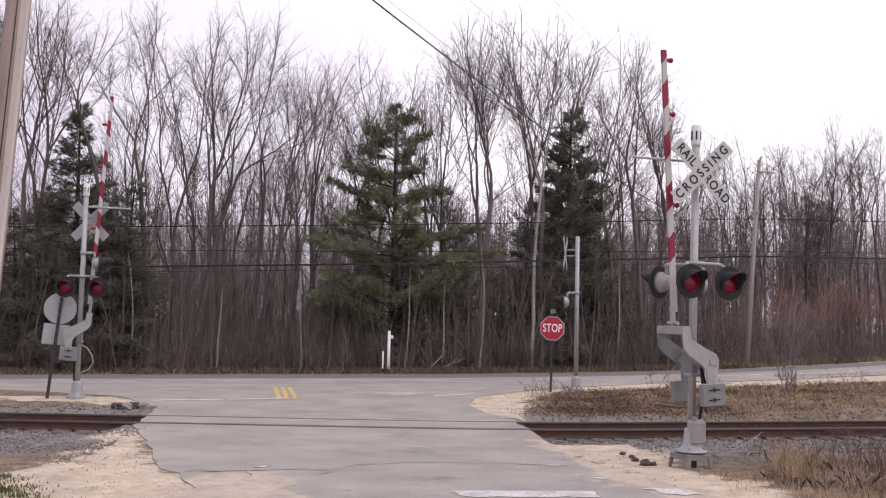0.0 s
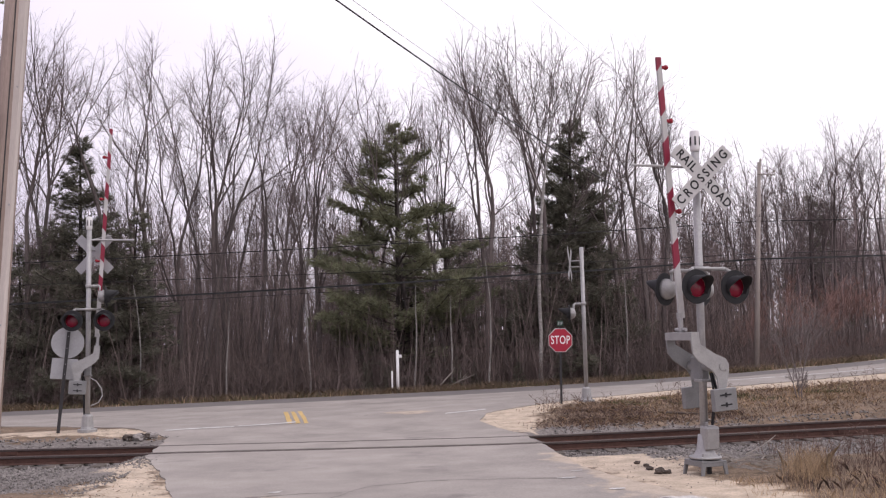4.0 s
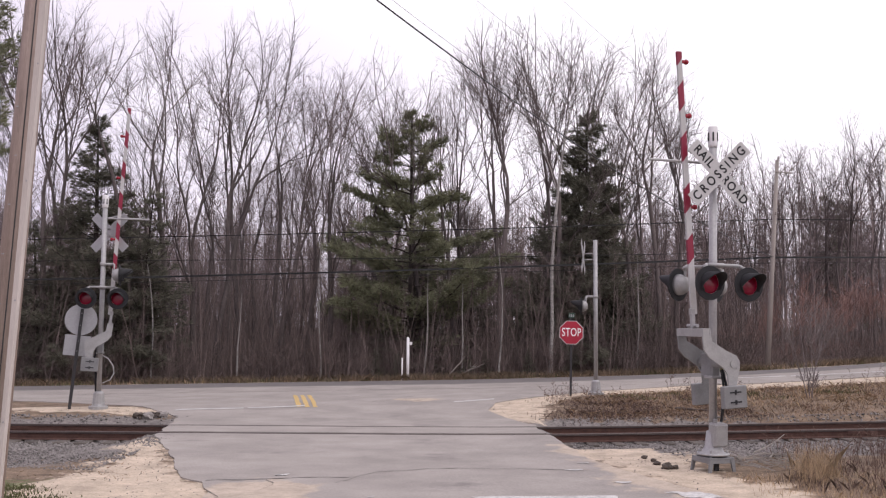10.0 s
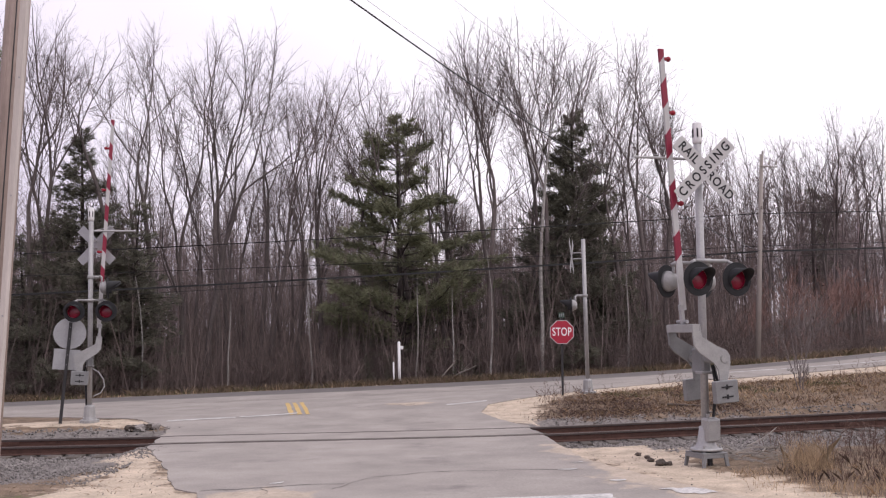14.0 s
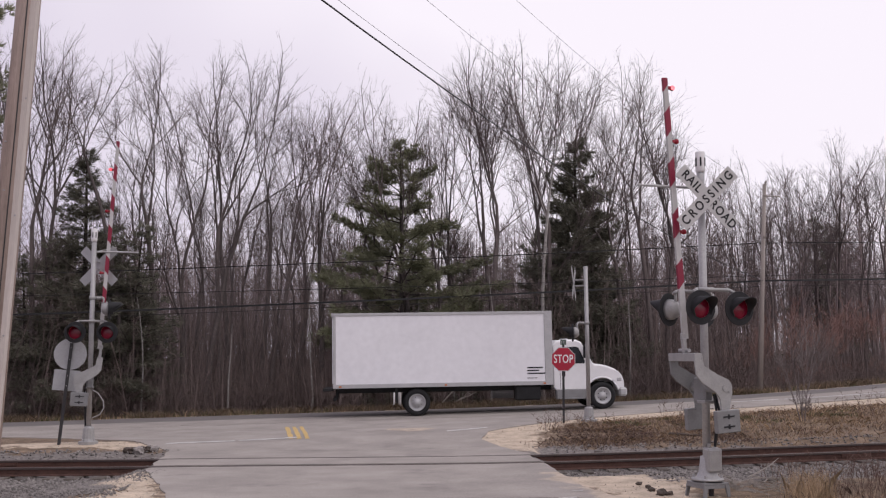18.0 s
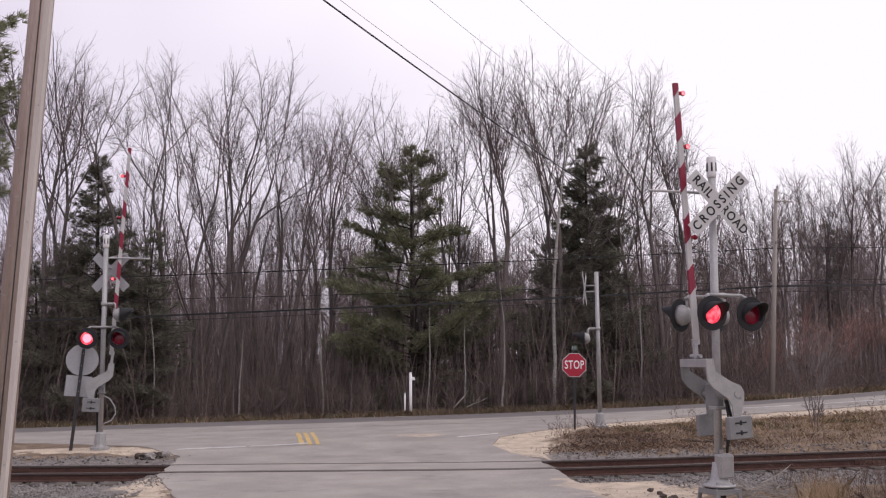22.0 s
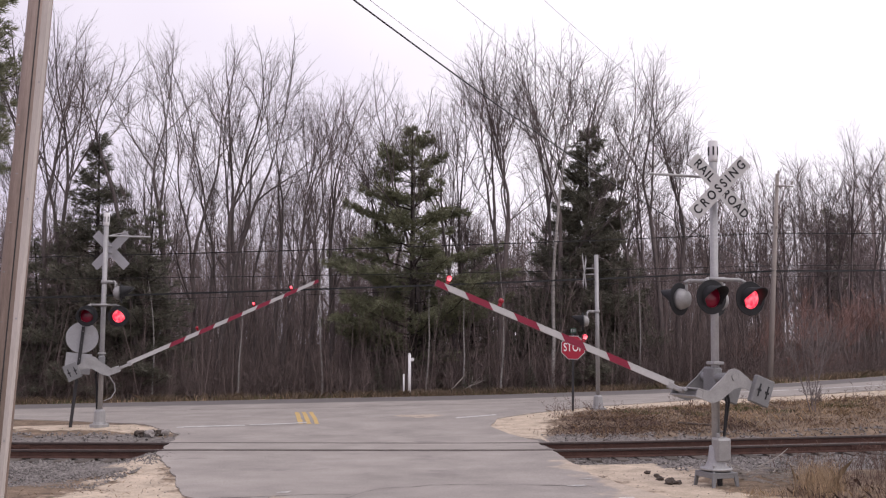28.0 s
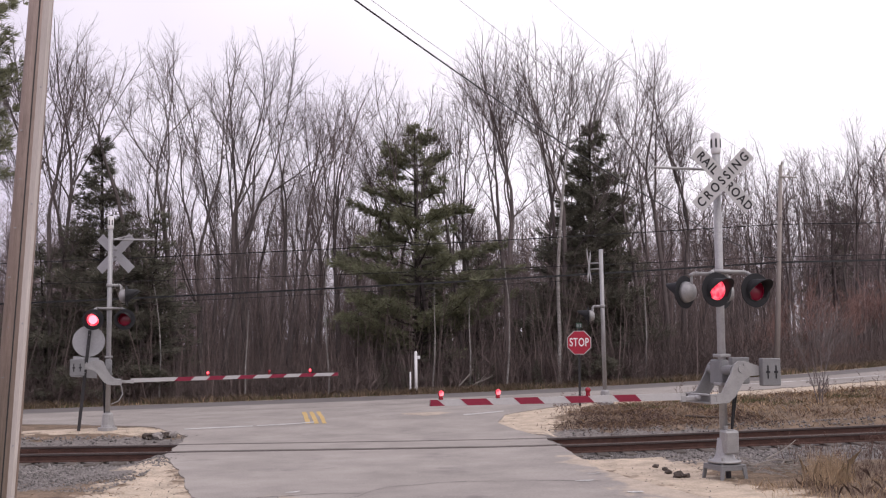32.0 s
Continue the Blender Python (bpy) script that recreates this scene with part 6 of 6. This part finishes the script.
def wheel(parent, x, y, dual, rise=0.0):
    """A truck wheel at the near (y < 0) or far side; rise: how far the nose dips over it."""
    r, w = 0.47, 0.27
    s = -1 if y < 1 else 1
    bm = bmesh.new()
    turned(bm, [(0.30, -w / 2), (r - 0.05, -w / 2), (r - 0.01, -w / 2 + 0.04), (r, 0), (r - 0.01, w / 2 - 0.04), (r - 0.05, w / 2), (0.30, w / 2), (0.28, 0), (0.30, -w / 2)], 32, pose(0, 0, 0, 90))
    if dual:
        turned(bm, [(0.30, -w / 2), (r - 0.05, -w / 2), (r, 0), (r - 0.05, w / 2), (0.30, w / 2)], 32, pose(0, -s * 0.32, 0, 90))
    tyre = part("wheel", bm, TYRE, parent, "black truck tyre on a pale steel rim", True)
    tyre.matrix_basis = pose(x, y, r + rise)
    bm = bmesh.new()
    depth = 0.09 if dual else 0.0
    turned(bm, [(0.30, 0.125), (0.29, 0.142), (0.25, 0.12 - depth), (0.20, 0.05), (0.12, 0.06 + depth * 0.3), (0.11, 0.12), (0.0, 0.135)], 24, pose(0, 0, 0, 90 * -s))
    part("rim", bm, TRIM, tyre, "pale steel rim", True)
    for k in range(8):
        a = 2 * math.pi * k / 8
        bm = bmesh.new()
        rod(bm, (0.16 * math.cos(a), s * 0.02, 0.16 * math.sin(a)), (0.16 * math.cos(a), s * 0.07, 0.16 * math.sin(a)), 0.018, n=6)
        part("nut", bm, CHASSIS, tyre)
    return tyre


def box_truck():
    """Points along +x; the origin lies on the road under the near side of the rear axle; near side at y = 0, far side at y = 2.4."""
    ob = thing("box_truck", Matrix(), "white box truck with a bonneted cab, driving along the main road", "truck")
    W = 2.45
    front, back = 4.78, -2.90  # ends of the cargo box from the rear axle
    z0, z1 = 1.0, 3.58
    bm = bmesh.new()
    box(bm, ((front + back) / 2, W / 2 - 0.05, (z0 + z1) / 2), (front - back, W, z1 - z0), bevel=0.015)
    cargo = part("cargo_box", bm, BOXW, ob, "plain white cargo box")
    for z, h in ((z0 + 0.06, 0.14), (z1 - 0.05, 0.10)):
        for yy in (-0.06, W - 0.04):
            bm = bmesh.new()
            box(bm, ((front + back) / 2, yy, z), (front - back + 0.01, 0.03, h), bevel=0.008)
            part("side_rail", bm, TRIM, cargo, "aluminium edge rail")
    for xx in (front - 0.13, back + 0.05):
        for yy in (-0.06, W - 0.04):
            bm = bmesh.new()
            box(bm, (xx, yy, (z0 + z1) / 2), (0.28 if xx > 0 else 0.10, 0.032, z1 - z0), bevel=0.01)
            part("corner_post", bm, TRIM, cargo, "aluminium corner post")
    for k in range(1, 4):
        bm = bmesh.new()
        box(bm, (back + (front - back) * k / 4, -0.051, (z0 + z1) / 2), (0.03, 0.006, z1 - z0 - 0.3))
        part("panel_seam", bm, BOXW, cargo)
    for k in range(4):
        bm = bmesh.new()
        box(bm, (front - 0.90 + (0.55, 0.42, 0.70, 0.35)[k] / 2, -0.056, (1.60, 1.50, 1.40, 1.24)[k]), ((0.55, 0.42, 0.70, 0.35)[k], 0.006, 0.045 if k < 3 else 0.02))
        part("lettering_bar", bm, CHASSIS, cargo, "dark line of small lettering")
    for k, xx in enumerate((back + 0.25, front - 0.3, 1.0)):
        bm = bmesh.new()
        box(bm, (xx, -0.08, z0 + 0.05), (0.09, 0.03, 0.05), bevel=0.008)
        part("marker_lamp", bm, AMBER, cargo)
    bm = bmesh.new()
    box(bm, (back - 0.012, W / 2 - 0.05, (z0 + z1) / 2), (0.03, W - 0.3, z1 - z0 - 0.3), bevel=0.008)
    part("rear_door", bm, BOXW, cargo, "white roll-up rear door")
    bm = bmesh.new()
    box(bm, (back - 0.03, W / 2 - 0.05, z1 - 0.06), (0.05, W, 0.14), bevel=0.01)
    part("rear_header", bm, TRIM, cargo)
    bm = bmesh.new()
    for yy in (0.72, 1.62):
        box(bm, (2.2, yy, 0.92), (10.0, 0.09, 0.24), bevel=0.01)
    for k in range(9):
        box(bm, (back + 0.5 + k * 0.85, W / 2 - 0.05, 1.03), (0.08, W - 0.1, 0.11))
    part("chassis", bm, CHASSIS, ob, "black steel chassis rails")
    bm = bmesh.new()
    box(bm, (back + 0.05, W / 2 - 0.05, 0.62), (0.10, W - 0.2, 0.13), bevel=0.015)
    for yy in (0.5, 1.8):
        box(bm, (back + 0.12, yy, 0.82), (0.08, 0.08, 0.4))
    box(bm, (back - 0.17, W / 2 - 0.05, 0.95), (0.36, W - 0.1, 0.10), bevel=0.015)
    part("rear_bumper", bm, CHASSIS, ob, "black rear step and underride bar")
    bm = bmesh.new()
    slab(bm, [(-0.75, 0.1, 0.98), (-0.72, 0.1, 0.45), (-0.68, 0.1, 0.45), (-0.68, 0.1, 0.98)], 0.5, (0, 1, 0))
    part("mud_flap", bm, CHASSIS, ob)
    bm = bmesh.new()
    box(bm, (3.9, 0.22, 0.72), (0.9, 0.45, 0.5), bevel=0.05)
    part("battery_box", bm, CHASSIS, ob, "black battery box")
    bm = bmesh.new()
    rod(bm, (2.9, 2.15, 0.75), (4.4, 2.15, 0.75), 0.28, n=20)
    part("fuel_tank", bm, TRIM, ob)
    # cab: side outline swept across
    CX = -0.36
    outline = [(5.20, 0.86), (5.20, 2.42), (5.30, 2.53), (5.60, 2.57), (6.02, 2.56), (6.22, 2.47), (6.64, 1.70), (6.86, 1.68), (7.12, 1.62), (7.36, 1.53), (7.54, 1.41), (7.65, 1.26), (7.71, 1.08), (7.72, 0.74), (7.48, 0.74), (7.46, 0.90), (7.33, 1.07), (7.14, 1.16), (6.92, 1.18), (6.68, 1.13), (6.50, 1.00), (6.42, 0.84), (6.36, 0.80), (5.30, 0.80)]
    bm = bmesh.new()
    k = len(outline)
    rows = []
    for yy, inset in ((0.08, 0.07), (0.11, 0.025), (0.17, 0.0), (W - 0.27, 0.0), (W - 0.21, 0.025), (W - 0.18, 0.07)):
        rows.append([bm.verts.new((x, yy, z - inset * (z > 1.5))) for x, z in outline])
    for a, b in zip(rows, rows[1:]):
        for i in range(k):
            j = (i + 1) % k
            bm.faces.new((a[i], a[j], b[j], b[i]))
    bm.faces.new(rows[0])
    bm.faces.new(rows[-1][::-1])
    bmesh.ops.recalc_face_normals(bm, faces=bm.faces)
    sharp = [e for e in bm.edges if len(e.link_faces) == 2 and e.calc_face_angle() > 0.9]
    bmesh.ops.bevel(bm, geom=sharp, offset=0.025, segments=2, affect="EDGES")
    cab = part("cab", bm, TRUCKW, ob, "white bonneted cab")
    cab.matrix_basis = pose(CX, 0, 0)
    for yy in (0.078, W - 0.178):
        bm = bmesh.new()
        slab(bm, [(5.60, yy, 1.72), (5.55, yy, 1.80), (5.54, yy, 2.20), (5.60, yy, 2.29), (6.02, yy, 2.31), (6.10, yy, 2.27), (6.33, yy, 1.80), (6.30, yy, 1.71)], 0.02, (0, 1, 0))
        part("side_window", bm, GLASSD, cab, "dark side window")
    bm = bmesh.new()
    slab(bm, [(6.275, 0.3, 2.38), (6.275, W - 0.4, 2.38), (6.60, W - 0.36, 1.83), (6.60, 0.26, 1.83)], 0.05, (0.86, 0, 0.51))
    part("windscreen", bm, GLASSD, cab, "dark sloping windscreen")
    arch = [(7.50, 0.80)] + [(6.92 + 0.60 * math.cos(a), 0.62 + 0.60 * math.sin(a)) for a in [0.35 + 2.4 * i / 12 for i in range(13)]]
    for yy in (0.07, W - 0.17):
        lip_v, lip_f = [], []
        tube(lip_v, lip_f, [Vector((x, yy, z)) for x, z in arch[1:]], [0.03] * (len(arch) - 1), 8)
        lip = tagged(mesh_of("fender_lip", [tuple(p) for p in lip_v], lip_f, TRUCKW, cab), "rounded white fender edge")
        for p in lip.data.polygons:
            p.use_smooth = True
    for px0, px1 in ((5.426, 5.436), (6.362, 6.372)):
        bm = bmesh.new()
        box(bm, ((px0 + px1) / 2, 0.077, 1.5), (px1 - px0, 0.012, 1.3))
        part("door_gap", bm, CHASSIS, cab)
    bm = bmesh.new()
    box(bm, (5.55, 0.07, 1.36), (0.12, 0.03, 0.20), bevel=0.02)
    part("door_handle", bm, CHASSIS, cab)
    bm = bmesh.new()
    box(bm, (6.30, -0.12, 2.12), (0.12, 0.2, 0.44), bevel=0.03)
    pipe(bm, [(6.30, 0.15, 2.38), (6.28, -0.10, 2.40)], 0.015, 6)
    pipe(bm, [(6.30, 0.12, 1.92), (6.28, -0.10, 1.94)], 0.015, 6)
    part("wing_mirror", bm, CHASSIS, cab, "black wing mirror")
    for k in range(3):
        bm = bmesh.new()
        box(bm, (5.8, 0.75 + 0.4 * k, 2.58), (0.14, 0.08, 0.06), bevel=0.015)
        part("roof_lamp", bm, TRIM, cab)
    bm = bmesh.new()
    box(bm, (7.70, W / 2 - 0.05, 1.10), (0.06, 1.3, 0.5), bevel=0.02)
    part("grille", bm, CHASSIS, cab, "dark grille")
    for yy in (0.30, W - 0.40):
        bm = bmesh.new()
        box(bm, (7.54, yy - (0.0 if yy > 1 else 0.08), 1.13), (0.26, 0.32, 0.22), bevel=0.07)
        part("headlight", bm, TRIM, cab, "clear headlight")
    bm = bmesh.new()
    box(bm, (7.66, W / 2 - 0.05, 0.70), (0.30, W - 0.12, 0.32), bevel=0.07)
    part("front_bumper", bm, TRIM, cab, "pale steel front bumper")
    bm = bmesh.new()
    box(bm, (5.82, 0.18, 0.64), (1.08, 0.24, 0.34), bevel=0.03)
    box(bm, (5.82, 0.10, 0.50), (0.9, 0.16, 0.04), bevel=0.01)
    part("cab_step", bm, GREYBOX, cab, "grey cab steps and tank")
    wheel(ob, 0.0, 0.10, True)
    wheel(ob, 0.0, W - 0.2, True)
    wheel(ob, 6.54, 0.06, False, 0.11)
    wheel(ob, 6.54, W - 0.16, False, 0.11)
    return ob


truck = box_truck()

# ---- what moves ----


def turned_lens(on_times, start_on=False):
    """Rows that turn a lens half round at each switching time."""
    rows, state = [(0.0, pose(0, 0, 0, 0, 0, 180 if start_on else 0))], start_on
    for t in on_times:
        a, b = (180, 0) if state else (0, 180)
        for k in range(4):
            rows.append((t + k / 30, pose(0, 0, 0, 0, 0, a + (b - a) * k / 3)))
        state = not state
    return [r for r in rows if r[0] <= 32.0] + [(32.2, rows[-1][1])] if rows[-1][0] < 32.1 else rows


def truck_line(x):
    """How far ahead the truck's near wheels run: straighter than the road's bend."""
    k = min(x, 22.0)
    return 34.7 + 0.05 * k + 0.0024 * max(k + 2, 0) ** 2 + 0.34 * max(x - 22.0, 0)


def motions():
    to_right = [18.02 + 1.1055 * k for k in range(13)]
    to_left = [17.52] + [17.40 + FLASH * k for k in range(1, 14)]
    first = sorted([t - 0.02 for t in to_left] + [t - 0.12 for t in to_right])
    second = sorted([18.03] + [t - 0.10 for t in to_right[1:]] + [t - 0.16 for t in to_left[1:]])
    near = sorted([t - 0.02 for t in to_left] + [t - 0.12 - 0.006 * k for k, t in enumerate(to_right)])
    near_second = sorted([t + 0.03 - 0.012 * k for k, t in enumerate(to_right)] + [t - 0.04 for t in to_left[1:]])
    for side, ux, lens in right_lenses:
        if side > 0:
            walk(lens, turned_lens(near if ux > 0 else near_second))
    for side, ux, lens in left_lenses:
        if side < 0:
            walk(lens, turned_lens(first if ux < 0 else second))
    for lenses, order in ((right_arm_lenses, (None, first, second)), (left_arm_lenses, (None, second, first))):
        for lens, times in zip(lenses, order):
            walk(lens, turned_lens(times if times else [17.45]))
    for gate, base, pz, rows in ((right_gate, right_m, 1.65, RIGHT_ANGLES), (left_gate, left_m, 1.62, LEFT_ANGLES)):
        walk(gate, [(t, base @ pose(-0.10 if gate is right_gate else -0.24, 0, pz) @ pose(0, 0, 0, 0, -a, 0)) for t, a in rows])
    rows = []
    for t in [0.0, 10.0, 15.0] + [16.0 + 0.25 * k for k in range(17)] + [22.0, 26.0, 32.0]:
        x = TRUCK_X0 + TRUCK_V * (t - 17.5) - 0.95 * max(0.0, t - 18.0)
        xf = x + 6.54
        y, yf = truck_line(x), truck_line(xf)
        z, zf = float(road_height(np.float64(x))), float(road_height(np.float64(xf)))
        rows.append((t, pose(x, y, z + 0.004, 0, -math.degrees(math.atan2(zf - z - 0.11, 6.54)), math.degrees(math.atan2(yf - y, 6.54)))))
    walk(truck, rows)
    for w in [o for o in truck.children if o.name.startswith("wheel")]:
        home = w.matrix_basis.copy()
        w_rows = [(0.0, home)]
        for t in [16.5 + k / 30 for k in range(91)]:
            w_rows.append((t, home @ pose(0, 0, 0, 0, math.degrees(TRUCK_V * (t - 16.5) / 0.47) % 360, 0)))
        w_rows.append((32.0, w_rows[-1][1]))
        walk(w, w_rows)


TRUCK_X0, TRUCK_V = -8.28, 15.4
RIGHT_ANGLES = [(0, 86.0), (22.25, 86.0), (22.5, 85.3), (22.8, 82.2), (23.2, 77.7), (23.6, 72.3), (24.0, 67.1), (24.6, 59.3), (25.5, 48.1), (26.5, 35.7), (27.5, 24.9), (27.9, 20.9), (28.3, 17.6), (28.9, 13.5), (29.4, 10.6), (30.0, 7.7),
                (30.5, 5.5), (31.0, 3.5), (31.5, 1.7), (32.0, 0.0)]
LEFT_ANGLES = [(0, 86.7), (22.25, 86.7), (22.6, 85.6), (23.0, 82.4), (23.8, 74.0), (24.2, 68.6), (24.6, 63.8), (25.0, 59.6), (25.5, 53.8), (26.5, 41.6), (27.5, 29.6), (27.9, 25.4), (28.3, 21.6), (28.7, 17.2), (29.1, 12.9), (29.5, 9.2),
               (30.0, 4.9), (30.5, 2.6), (31.0, 1.0), (31.5, 0.5), (32.0, 0.3)]
motions()
